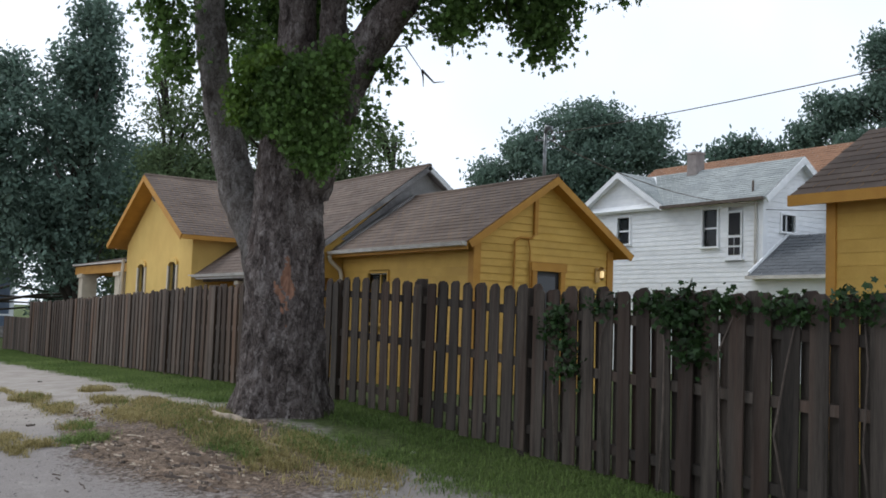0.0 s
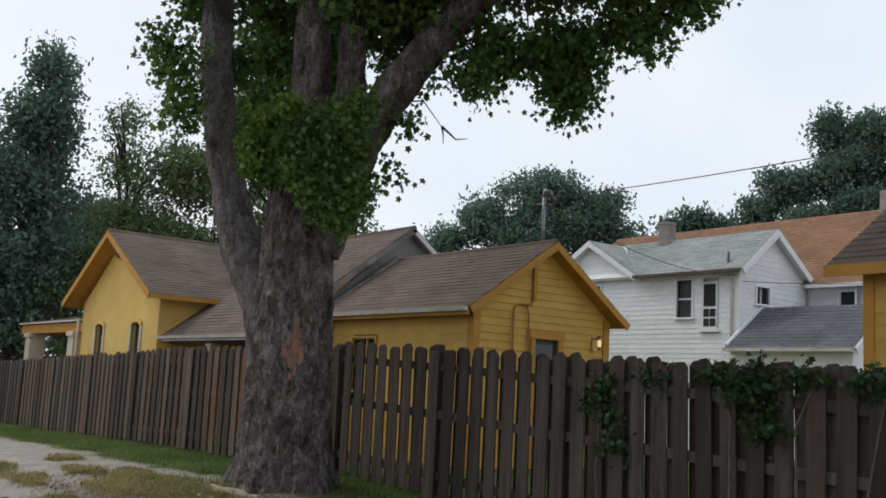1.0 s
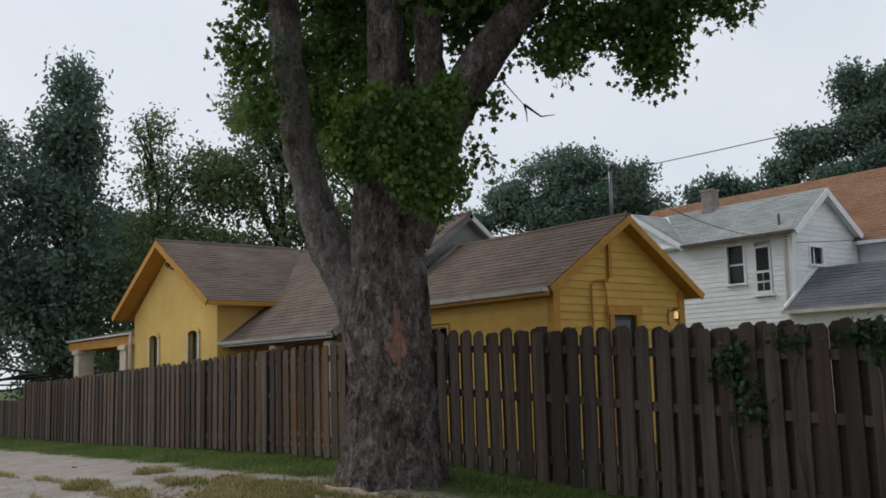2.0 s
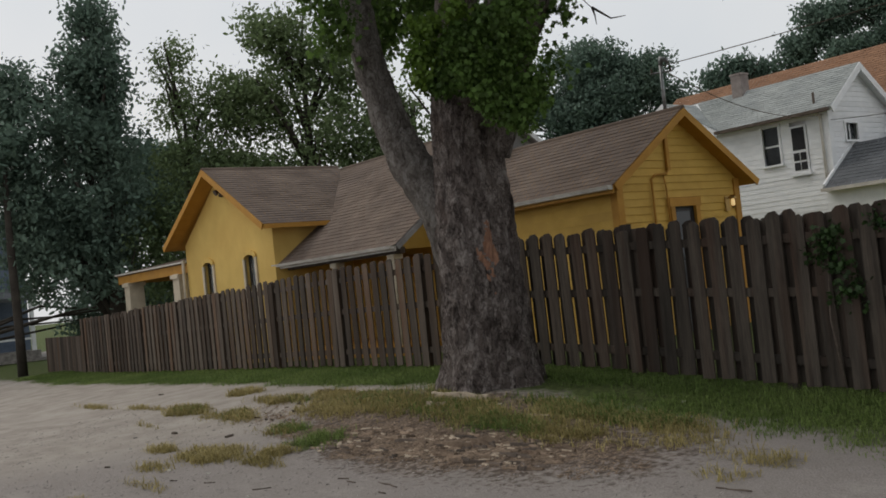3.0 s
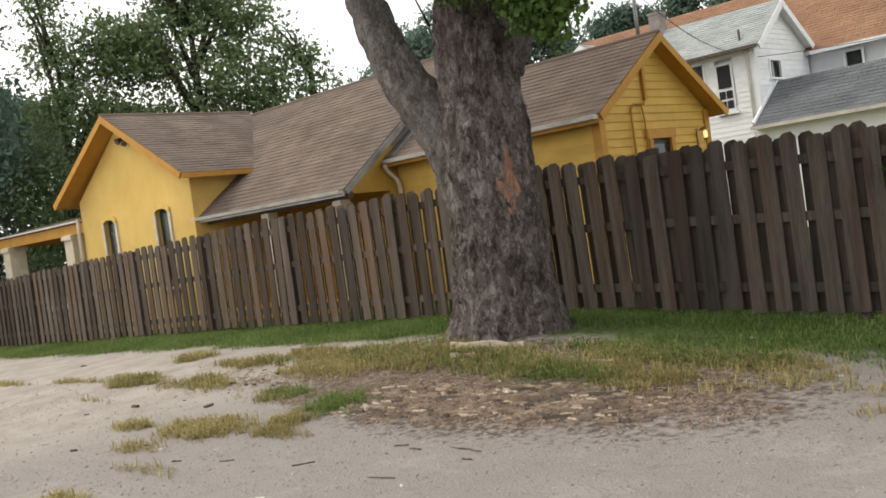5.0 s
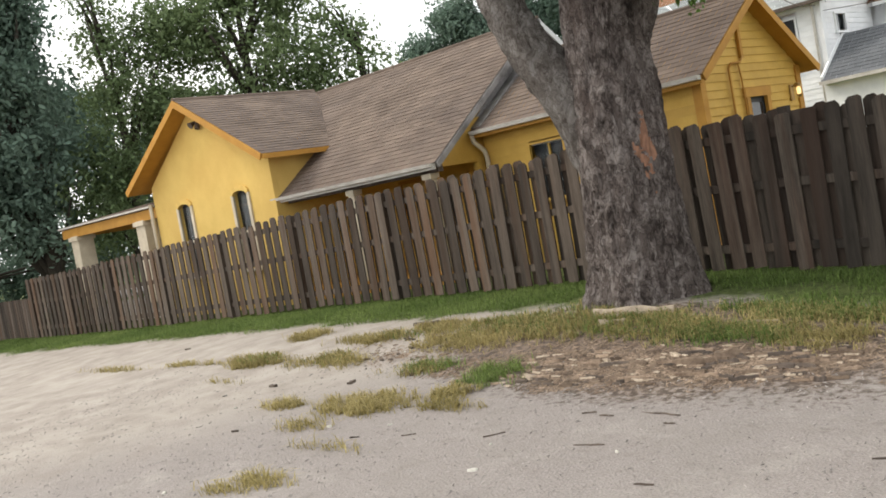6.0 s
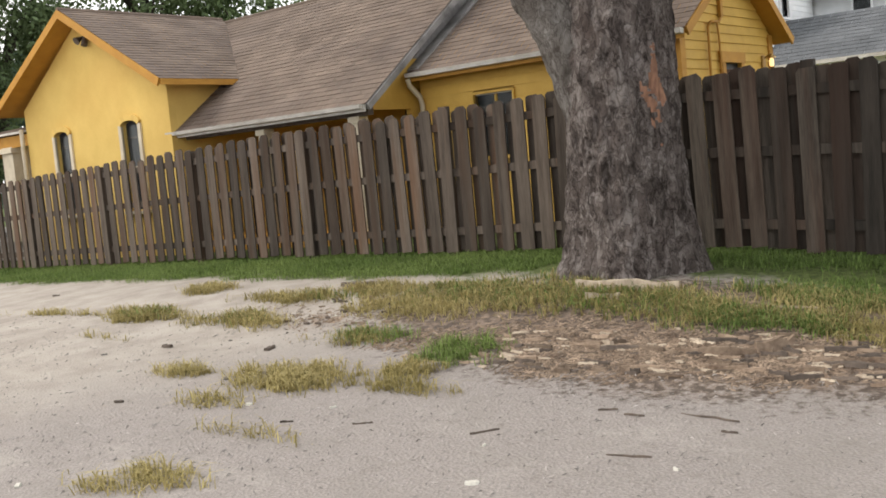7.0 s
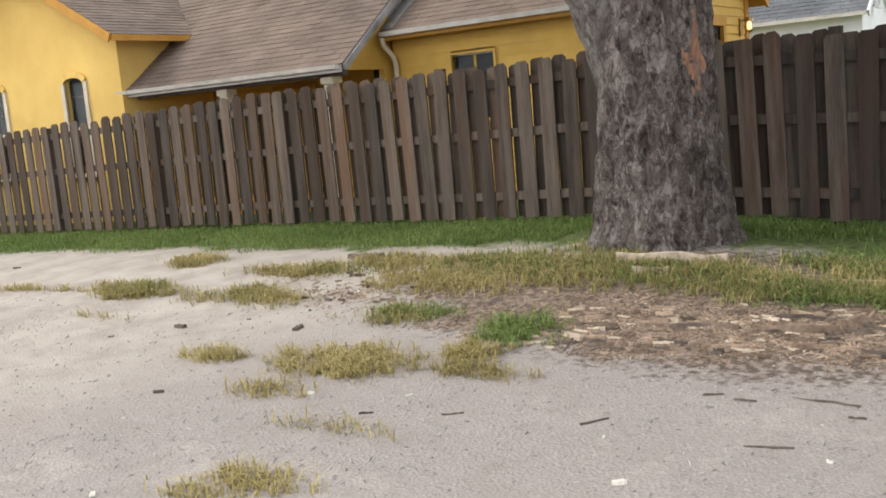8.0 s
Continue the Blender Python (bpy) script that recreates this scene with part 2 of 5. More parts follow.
    l.new(colour, b.inputs["Base Color"])
    b.inputs["Roughness"].default_value = 0.95
    b.inputs["Specular IOR Level"].default_value = 0.15
    bp = n.new("ShaderNodeBump")
    bp.inputs["Strength"].default_value, bp.inputs["Distance"].default_value = 0.5, 0.02
    l.new(calc("MULTIPLY_ADD", grit, 0.6, calc("MULTIPLY_ADD", fine, 0.8, vor.outputs["Distance"])), bp.inputs["Height"])
    l.new(bp.outputs[0], b.inputs["Normal"])
    return m


def bark_material(name, dark, mid, pale, crack_scale, reddish):
    """Plated bark: pale flaking plates parted by dark crevices."""
    m = bpy.data.materials.new(name)
    m.use_nodes = True
    n, l = m.node_tree.nodes, m.node_tree.links
    b = n["Principled BSDF"]
    co, mp = n.new("ShaderNodeTexCoord"), n.new("ShaderNodeMapping")
    mp.inputs["Scale"].default_value = (1, 1, 0.55)
    l.new(co.outputs["Object"], mp.inputs["Vector"])
    warp, add = n.new("ShaderNodeTexNoise"), n.new("ShaderNodeVectorMath")
    warp.inputs["Scale"].default_value, warp.inputs["Detail"].default_value = 9, 5
    l.new(mp.outputs[0], warp.inputs["Vector"])
    add.operation = "MULTIPLY_ADD"
    l.new(warp.outputs["Color"], add.inputs[0])
    add.inputs[1].default_value = (0.16, 0.16, 0.16)
    l.new(mp.outputs[0], add.inputs[2])
    vor = n.new("ShaderNodeTexVoronoi")
    vor.feature = "DISTANCE_TO_EDGE"
    vor.inputs["Scale"].default_value = crack_scale
    l.new(add.outputs[0], vor.inputs["Vector"])
    cell = n.new("ShaderNodeTexVoronoi")
    cell.inputs["Scale"].default_value = crack_scale
    l.new(add.outputs[0], cell.inputs["Vector"])
    fine = n.new("ShaderNodeTexNoise")
    fine.inputs["Scale"].default_value, fine.inputs["Detail"].default_value, fine.inputs["Roughness"].default_value = 30, 6, 0.7
    l.new(mp.outputs[0], fine.inputs["Vector"])
    big = n.new("ShaderNodeTexNoise")
    big.inputs["Scale"].default_value, big.inputs["Detail"].default_value = 1.1, 4
    l.new(co.outputs["Object"], big.inputs["Vector"])

    def ranged(v, lo, hi):
        t = n.new("ShaderNodeMapRange")
        t.inputs[1].default_value, t.inputs[2].default_value = lo, hi
        l.new(v, t.inputs[0])
        return t.outputs[0]

    def blend(f, a, c):
        t = n.new("ShaderNodeMix")
        t.data_type = "RGBA"
        l.new(f, t.inputs[0])
        for k, v in ((6, a), (7, c)):
            if isinstance(v, tuple):
                t.inputs[k].default_value = (*v, 1)
            else:
                l.new(v, t.inputs[k])
        return t.outputs[2]

    sep = n.new("ShaderNodeSeparateColor")
    l.new(cell.outputs["Color"], sep.inputs[0])
    flake = n.new("ShaderNodeTexNoise")
    flake.inputs["Scale"].default_value, flake.inputs["Detail"].default_value, flake.inputs["Roughness"].default_value = 24, 9, 0.75
    l.new(add.outputs[0], flake.inputs["Vector"])
    plate = blend(ranged(flake.outputs["Fac"], 0.46, 0.62), mid, pale)
    plate = blend(ranged(sep.outputs[0], 0.85, 0.0), plate, mid)
    plate = blend(ranged(flake.outputs["Fac"], 0.46, 0.37), plate, dark)
    plate = blend(ranged(big.outputs["Fac"], 0.56, 0.78), plate, reddish)
    patch = n.new("ShaderNodeTexNoise")
    patch.inputs["Scale"].default_value, patch.inputs["Detail"].default_value, patch.inputs["Roughness"].default_value = 5.5, 7, 0.7
    l.new(add.outputs[0], patch.inputs["Vector"])
    plate = blend(ranged(patch.outputs["Fac"], 0.53, 0.68), plate, pale)
    plate = blend(ranged(patch.outputs["Fac"], 0.49, 0.34), plate, dark)
    l.new(blend(ranged(vor.outputs["Distance"], -0.03, 0.06), dark, plate), b.inputs["Base Color"])
    b.inputs["Roughness"].default_value = 0.95
    b.inputs["Specular IOR Level"].default_value = 0.1
    hsum = n.new("ShaderNodeMath")
    hsum.operation = "MULTIPLY_ADD"
    l.new(fine.outputs["Fac"], hsum.inputs[0])
    hsum.inputs[1].default_value = 0.35
    l.new(ranged(flake.outputs["Fac"], 0.3, 0.65), hsum.inputs[2])
    bp = n.new("ShaderNodeBump")
    bp.inputs["Strength"].default_value, bp.inputs["Distance"].default_value = 1.0, 0.05
    l.new(hsum.outputs[0], bp.inputs["Height"])
    l.new(bp.outputs[0], b.inputs["Normal"])
    return m


BARK = bark_material("scaly_grey_bark", (0.048, 0.038, 0.034), (0.195, 0.160, 0.147), (0.50, 0.445, 0.42), 15, (0.17, 0.125, 0.11))
# pale bark of the outer limb, lightened further for the sky light on it
BARK_PALE_LIT = bark_material("pale_skylit_limb_bark", (0.10, 0.083, 0.072), (0.27, 0.245, 0.225), (0.48, 0.45, 0.43), 15, (0.19, 0.16, 0.14))
GROUND = ground_material()


# ---- builders ----
class Build:
    """Gathers faces for one mesh."""

    def __init__(self):
        self.v, self.f = [], []

    def face(self, *pts):
        k = len(self.v)
        self.v += [tuple(p) for p in pts]
        self.f.append(tuple(range(k, k + len(pts))))
        return self

    def box(self, x0, x1, y0, y1, z0, z1, cut=0.0):
        """A box, its long edges chamfered by cut."""
        return self.prism([(x0 + cut, y0), (x1 - cut, y0), (x1, y0 + cut), (x1, y1 - cut), (x1 - cut, y1), (x0 + cut, y1), (x0, y1 - cut), (x0, y0 + cut)] if cut else [(x0, y0), (x1, y0), (x1, y1), (x0, y1)], z0, z1)

    def prism(self, ring, z0, z1, axis="z"):
        """A closed outline pushed along an axis; ring holds the other two coordinates in turn."""
        put = {"z": lambda a, b, c: (a, b, c), "y": lambda a, b, c: (a, c, b), "x": lambda a, b, c: (c, a, b)}[axis]
        k, n = len(self.v), len(ring)
        self.v += [put(a, b, z0) for a, b in ring] + [put(a, b, z1) for a, b in ring]
        self.f += [tuple(range(k + n - 1, k - 1, -1)), tuple(range(k + n, k + 2 * n))]
        self.f += [(k + i, k + (i + 1) % n, k + n + (i + 1) % n, k + n + i) for i in range(n)]
        return self

    def slab(self, a, b, c, d, thick):
        """A sheet through four corners with thickness, downwards along its normal."""
        a, b, c, d = (Vector(p) for p in (a, b, c, d))
        n = (b - a).cross(d - a).normalized()
        if n.z < 0:
            n = -n
        lo = [p - n * thick for p in (a, b, c, d)]
        k = len(self.v)
        self.v += [tuple(p) for p in (a, b, c, d, *lo)]
        self.f += [(k, k + 1, k + 2, k + 3), (k + 7, k + 6, k + 5, k + 4)]
        self.f += [(k + i, k + 4 + i, k + 4 + (i + 1) % 4, k + (i + 1) % 4) for i in range(4)]
        return self

    def tube(self, pts, radii, sides=8, wobble=0.0, seed=0):
        k = len(self.v)
        pts = [Vector(p) for p in pts]
        side = Vector((1, 0.3, 0.1))
        for i, p in enumerate(pts):
            d = (pts[min(i + 1, len(pts) - 1)] - pts[max(i - 1, 0)]).normalized()
            side = (side - d * side.dot(d)).normalized()
            up = d.cross(side)
            for j in range(sides):
                a = 2 * math.pi * j / sides
                w = side * math.cos(a) + up * math.sin(a)
                r = radii[i] * (1 + wobble * noise.noise(Vector((w.x * 1.7 + seed, w.y * 1.7, i * 0.4))))
                self.v.append(tuple(p + w * r))
        for i in range(len(pts) - 1):
            for j in range(sides):
                a, b = k + i * sides + j, k + i * sides + (j + 1) % sides
                self.f.append((a, b, b + sides, a + sides))
        self.f.append(tuple(range(k + sides - 1, k - 1, -1)))
        self.f.append(tuple(range(k + (len(pts) - 1) * sides, k + len(pts) * sides)))
        return self

    def mesh(self, name, mat, smooth=False):
        me = bpy.data.meshes.new(name)
        me.from_pydata(self.v, [], self.f)
        me.materials.append(mat)
        if smooth:
            me.shade_smooth()
        me.update()
        return me


def part(name, build, mat, parent=None, label="", smooth=False, kind=""):
    ob = new(name, build.mesh(name, mat, smooth) if isinstance(build, Build) else build)
    if parent is not None:
        ob.parent = parent
    return tagged(ob, label, kind=kind)


def thing(name, label, category, group="", kind="", at=(0, 0, 0)):
    ob = new(name)
    ob.empty_display_size = 0.2
    ob.location = at
    return tagged(ob, label, category, group, kind)


def lift(x, y):
    """The height of the ground: a fall from the fence to the road and towards the east, and a mound at the tree."""
    xx, yy = max(-14.0, min(14.0, x)), max(-9.0, min(1.0, y))
    z = 0.148 + 0.0073 * xx + 0.046 * yy - 0.012 * max(0.0, -2.0 - xx) - 0.05 * max(0.0, min(xx, 11.0) - 2.5) * max(0.4, min(1.0, 1.0 + (yy + 2.5) * 0.24))
    dip = max(0.0, min(1.0, (-2.2 - yy) / 1.7))
    z -= 0.15 * dip * dip * (3 - 2 * dip) * (0.4 + 0.6 * max(0.0, min(1.0, (xx + 2.0) / 4.0)))
    d = math.hypot((x - 3.35) * 0.8, y + 1.4)
    return z + 0.10 * math.exp(-(d / 1.3) ** 2)


rnd = random.Random(4)


# ---- ground ----
def make_ground():
    xs = sorted(set([-2500, -900, -300, -120, -60, -40, -30] + [round(-24 + 0.35 * i, 3) for i in range(118)] + [20, 28, 40, 80, 200, 700, 2500]))
    ys = sorted(set([-2500, -700, -200, -60, -30, -20, -15] + [round(-12 + 0.25 * i, 3) for i in range(53)] + [2, 4, 8, 15, 30, 60, 150, 500, 2500]))
    b = Build()
    for y in ys:
        for x in xs:
            near = -25 < x < 18 and -13 < y < 1.5
            b.v.append((x, y, lift(x, y) + (0.03 * noise.noise(Vector((x * 0.7, y * 0.7, 3))) + 0.004 * noise.noise(Vector((x * 2.5, y * 2.5, 1))) if near else 0)))
    w = len(xs)
    for j in range(len(ys) - 1):
        for i in range(w - 1):
            b.f.append((j * w + i, j * w + i + 1, (j + 1) * w + i + 1, (j + 1) * w + i))
    ob = part("ground", b, GROUND, None, "pale gravel and worn dirt with bark litter and turf", True)
    return tagged(ob, category="ground", kind="structure")


make_ground()

# street and far kerb, past the end of the fence
b = Build().box(-38, -29.5, -60, 60, -0.03, 0.075)
tagged(part("pavement", b, STONE, None, "pale grey concrete street behind the fence end"), category="pavement", kind="structure")


# ---- houses ----
def courses(build, eave_a, eave_b, ridge_a, ridge_b, step=0.15, lip=0.012, tab=0.0):
    """Overlapping shingle courses from the eave up; with tab, each course is cut into tabs of about that width."""
    ea, eb, ra, rb = (Vector(p) for p in (eave_a, eave_b, ridge_a, ridge_b))
    n = max(2, round((ra - ea).length / step))
    normal = (eb - ea).cross(ra - ea).normalized()
    if normal.z < 0:
        normal = -normal
    for i in range(n):
        a0, b0, a1, b1 = ea.lerp(ra, i / n), eb.lerp(rb, i / n), ea.lerp(ra, (i + 1) / n), eb.lerp(rb, (i + 1) / n)
        wide = (b0 - a0).length
        k = max(1, round(wide / tab)) if tab else 1
        off = (i % 2) * 0.5 / k if k > 1 else 0
        cuts = [0.0] + [j / k + off for j in range(k + 1) if 0.001 < j / k + off < 0.999] + [1.0]
        for u, v in zip(cuts, cuts[1:]):
            up = lip * (0.5 + 0.5 * rnd.random())
            g = 0.004 / max(wide, 0.1) if tab else 0
            p, q, r, s = a0.lerp(b0, u + g), a0.lerp(b0, v - g), a1.lerp(b1, v - g), a1.lerp(b1, u + g)
            p2, q2 = p + normal * up, q + normal * up
            build.face(p2, q2, r + normal * 0.003, s + normal * 0.002)
            build.face(p, q, q2, p2)


def window(parent, cx, cz, w, h, plane, axis, out, trim, glass_rows=2, glass_cols=1, arched=False, back=CURTAIN, casing=0.07):
    """A window with casing, sash bars, panes and a sill, on the wall plane; axis is the wall's normal axis, out its sign."""
    def box(name, a0, a1, z0, z1, d0, d1, mat, holder, label=""):
        lo, hi = sorted((plane + out * d0, plane + out * d1))
        bb = Build().box(a0, a1, lo, hi, z0, z1) if axis == "y" else Build().box(lo, hi, a0, a1, z0, z1)
        return part(name, bb, mat, holder, label)
    x0, x1, z0, z1 = cx - w / 2, cx + w / 2, cz - h / 2, cz + h / 2
    win = box("window", x0, x1, z0, z1, -0.10, -0.085, back, parent, "window with dark panes")
    for a, c in ((x0 - casing, x0), (x1, x1 + casing)):
        box("frame", a, c, z0, z1 + (0.0 if arched else casing), -0.02, 0.035, trim, win)
    if arched:
        ring_o, ring_i = [], []
        for i in range(9):
            a = math.pi * i / 8
            ring_o.append((cx - (w / 2 + casing) * math.cos(a), z1 + 0.14 * math.sin(a) + 0.03))
            ring_i.append((cx - (w / 2) * math.cos(a), z1 + 0.09 * math.sin(a) - 0.02))
        lo, hi = sorted((plane - 0.02 * out, plane + 0.045 * out))
        for i in range(8):
            part("arch_piece", Build().prism([ring_o[i], ring_o[i + 1], ring_i[i + 1], ring_i[i]], lo, hi, "y"), YELLOW_WALL, win)
        head = Build().prism([(x0, z1)] + ring_i[1:-1] + [(x1, z1)], min(plane - 0.10 * out, plane - 0.07 * out), max(plane - 0.10 * out, plane - 0.07 * out), "y")
        part("arched_pane", head, back, win)
    else:
        box("frame", x0 - 0.001, x1 + 0.001, z1, z1 + casing, -0.02, 0.03, trim, win)
    box("sill", x0 - casing - 0.03, x1 + casing + 0.03, z0 - 0.05, z0, -0.02, 0.07, trim, win)
    bar = 0.022
    for i in range(1, glass_rows):
        z = z0 + h * i / glass_rows
        box("sash_bar", x0, x1, z - bar, z + bar, -0.078, -0.04, trim, win)
    for i in range(1, glass_cols):
        x = x0 + w * i / glass_cols
        box("sash_bar", x - bar * 0.7, x + bar * 0.7, z0, z1, -0.076, -0.042, trim, win)
    for i in range(glass_rows):
        pane = box("pane", x0 + 0.004, x1 - 0.004, z0 + h * i / glass_rows + 0.02, z0 + h * (i + 1) / glass_rows - 0.02, -0.066, -0.06, GLASS, win)
        pane.visible_shadow = False
    return win


def siding(parent, name, mat, axis, plane, out, a_of, z0, z1, step, thick=0.022, gaps=()):
    """Clapboards, each a wedge proud at its lower edge; a_of(z) gives the two ends at a height; gaps are (a0, a1, z0, z1) openings."""
    n = round((z1 - z0) / step)
    for i in range(n):
        lo, hi = z0 + i * (z1 - z0) / n, z0 + (i + 1) * (z1 - z0) / n
        (l0, r0), (l1, r1) = a_of(lo), a_of(hi - 0.004)
        if r0 - l0 < 0.12:
            continue
        if r1 <= l1:
            l1 = r1 = (l0 + r0) / 2
        spans = [(l0, r0, l1, r1)]
        for g0, g1, gz0, gz1 in gaps:
            if lo < gz1 and hi > gz0:
                nxt = []
                for a, c, a1, c1 in spans:
                    if g0 > a and g1 < c:
                        nxt += [(a, g0, a1, g0), (g1, c, g1, c1)]
                    else:
                        nxt.append((a, c, a1, c1))
                spans = nxt
        wob = 0.004 * (rnd.random() - 0.5)
        for a, c, a1, c1 in spans:
            lo_o, hi_o, back = plane + out * (thick + wob), plane + out * 0.006, plane - out * 0.01
            pts = [(a, lo_o, lo), (c, lo_o, lo), (c1, hi_o, hi), (a1, hi_o, hi), (a, back, lo), (c, back, lo), (c1, back, hi), (a1, back, hi)]
            bb = Build()
            bb.v = [(p[0], p[1], p[2]) if axis == "y" else (p[1], p[0], p[2]) for p in pts]
            bb.f = [(0, 1, 2, 3), (7, 6, 5, 4), (0, 4, 5, 1), (1, 5, 6, 2), (2, 6, 7, 3), (3, 7, 4, 0)]
            part(name, bb, mat, parent)


def gable_half(mid, base, eave, apex):
    return lambda z: (mid - base, mid + base) if z <= eave else (mid - base * (apex - z) / (apex - eave), mid + base * (apex - z) / (apex - eave))


def yellow_house():
    h = thing("yellow_house", "mustard yellow house with brown shingle roofs behind the fence", "house")
    # rear wing: clapboard, gable to the east
    ax0, ax1, ay0, ay1, az, ar = -2.2, 2.0, 2.5, 5.42, 2.62, 3.70
    mid = 3.96
    wall = part("rear_wall", Build().prism([(ay0 + 0.13, 0.0), (ay1, 0.0), (ay1, az), (mid, ar - 0.04), (ay0 + 0.13, az + 0.08)], ax0, ax1 - 0.13, "x").box(ax1 - 0.13, ax1 - 0.031, 3.56, 3.66, 0.0, 2.4).box(ax1 - 0.13, ax1 - 0.031, 4.34, 4.44, 0.0, 2.4), YELLOW, h)
    siding(wall, "clapboard", YELLOW, "x", ax1 - 0.03, 1, gable_half(mid, (ay1 - ay0) / 2, az, ar - 0.05), 0.1, ar - 0.05, 0.118, gaps=[(3.66, 4.34, 0, 2.32)])
    siding(wall, "clapboard", YELLOW, "y", ay0, -1, lambda z: (ax0, ax1 - 0.03), 0.1, az, 0.14, 0.014, gaps=[(-1.22, -0.50, 1.22, 2.19)])
    for y in (ay0, ay1):
        part("corner_board", Build().box(ax1 - 0.13, ax1 + 0.012, y - 0.02 if y == ay0 else y - 0.12, y + 0.12 if y == ay0 else y + 0.02, 0.05, az, 0.004), ORANGE, wall)
    part("frieze_board", Build().box(ax0, ax1, ay0 - 0.03, ay0 - 0.001, az - 0.16, az - 0.02), ORANGE, wall)
    roof = part("rear_roof", Build().slab((ax0, 2.24, 2.57), (ax1 + 0.2, 2.24, 2.57), (ax1 + 0.2, mid, 3.73), (ax0, mid, 3.73), 0.09).slab((ax0, 5.68, 2.57), (ax1 + 0.2, 5.68, 2.57), (ax1 + 0.2, mid, 3.73), (ax0, mid, 3.73), 0.09), ORANGE, h)
    cs = Build()
    courses(cs, (ax0, 2.20, 2.555), (ax1 + 0.22, 2.20, 2.555), (ax0, mid, 3.745), (ax1 + 0.22, mid, 3.745), 0.125, 0.012, 0.28)
    courses(cs, (ax0, 5.72, 2.555), (ax1 + 0.22, 5.72, 2.555), (ax0, mid, 3.745), (ax1 + 0.22, mid, 3.745), 0.125, 0.012)
    part("shingles", cs, SHINGLE, roof, "brown asphalt shingles", kind="stuff")
    part("ridge_cap", Build().tube([(ax0, mid, 3.735), (ax1 + 0.22, mid, 3.735)], [0.05, 0.05], 8), SHINGLE, roof)
    for y, s in ((2.22, 1), (5.70, -1)):
        part("rake_board", Build().slab((ax1 + 0.205, y, 2.56), (ax1 + 0.235, y, 2.56), (ax1 + 0.235, mid, 3.735), (ax1 + 0.205, mid, 3.735), 0.11), ORANGE, roof, "ochre painted rake board")
    part("rake_peak", Build().prism([(mid - 0.1, 3.66), (mid, 3.60), (mid + 0.1, 3.66), (mid, 3.733)], ax1 + 0.204, ax1 + 0.236, "x"), ORANGE, roof)
    part("gutter", Build().prism([(2.10, 2.555), (2.205, 2.555), (2.205, 2.49), (2.12, 2.495)], ax0 + 0.05, ax1 + 0.2, "x"), GUTTER, roof, "dull white eaves gutter")
    part("fascia", Build().box(ax0, ax1 + 0.2, 2.21, 2.235, 2.44, 2.55), ORANGE, roof)
    ds = part("downspout", Build().tube([(-2.13, 2.15, 2.48), (-2.13, 2.18, 2.38), (-2.12, 2.38, 2.22), (-2.12, 2.42, 2.1), (-2.12, 2.42, 0.2)], [0.04] * 5, 8), CREAM, h, "cream downspout", True)
    window(wall, -0.86, 1.70, 0.68, 0.88, ay0 - 0.014, "y", -1, YELLOW, 1, 2, back=DARK, casing=0.035)
    part("white_sash", Build().box(-1.20, -0.52, ay0 + 0.02, ay0 + 0.045, 2.125, 2.16), WHITE, wall)
    # back door with wide ochre casing
    door = part("door", Build().box(ax1 - 0.10, ax1 - 0.05, 3.66, 4.34, 0.15, 2.3), DOOR, h, "dark back door with a window")
    for y0, y1 in ((3.65, 3.75), (4.25, 4.35)):
        part("casing", Build().box(ax1 - 0.03, ax1 + 0.03, y0, y1, 0.1, 2.2, 0.004), ORANGE, door)
    part("casing", Build().box(ax1 - 0.03, ax1 + 0.035, 3.62, 4.38, 2.2, 2.34, 0.004), ORANGE, door)
    part("pane", Build().box(ax1 - 0.049, ax1 - 0.042, 3.80, 4.20, 1.35, 2.12), plain("dark_glass", (0.02, 0.022, 0.025), 0.05), door)
    part("handle", Build().tube([(ax1, 4.19, 1.05), (ax1 + 0.05, 4.19, 1.05), (ax1 + 0.06, 4.19, 1.05)], [0.012, 0.012, 0.028], 8), BRASS, door)
    # conduit chase and pipes up the gable
    part("conduit_cover", Build().box(ax1 - 0.01, ax1 + 0.04, 3.66, 3.73, 2.78, 3.52, 0.005), ORANGE, h, "ochre boxed conduit up the gable")
    part("pipe", Build().tube([(ax1 + 0.025, 3.70, 2.80), (ax1 + 0.025, 3.62, 2.72), (ax1 + 0.025, 3.36, 2.71), (ax1 + 0.025, 3.27, 2.64), (ax1 + 0.025, 3.26, 0.3)], [0.018] * 5, 8), ORANGE, h, "painted conduit pipe", True)
    part("pipe", Build().tube([(ax1 + 0.025, 3.55, 2.70), (ax1 + 0.025, 3.59, 2.5), (ax1 + 0.025, 3.60, 2.0), (ax1 + 0.025, 3.60, 0.3)], [0.014] * 4, 8), ORANGE, h, "", True)
    # main body: ridge east-west, front slope running down over the porch
    rz, ry, ey, ez = 4.42, 4.3, 1.21, 2.145
    x0, x1 = -11.2, -2.3
    part("main_wall", Build().prism([(3.0, 0.0), (7.1, 0.0), (7.1, 2.35), (ry, rz - 0.12), (3.0, 3.38)], x0, x1, "x"), YELLOW, h)
    mroof = part("main_roof", Build().slab((x0, ey, ez), (-2.1, ey, ez), (-2.1, ry, rz), (x0, ry, rz), 0.10).slab((x0, 7.35, ez), (-2.1, 7.35, ez), (-2.1, ry, rz), (x0, ry, rz), 0.10), FLASHING, h)
    cs = Build()
    courses(cs, (-6.6, ey - 0.04, ez - 0.015), (-2.08, ey - 0.04, ez - 0.015), (-6.6, ry, rz + 0.012), (-2.08, ry, rz + 0.012), 0.125, 0.012, 0.30)
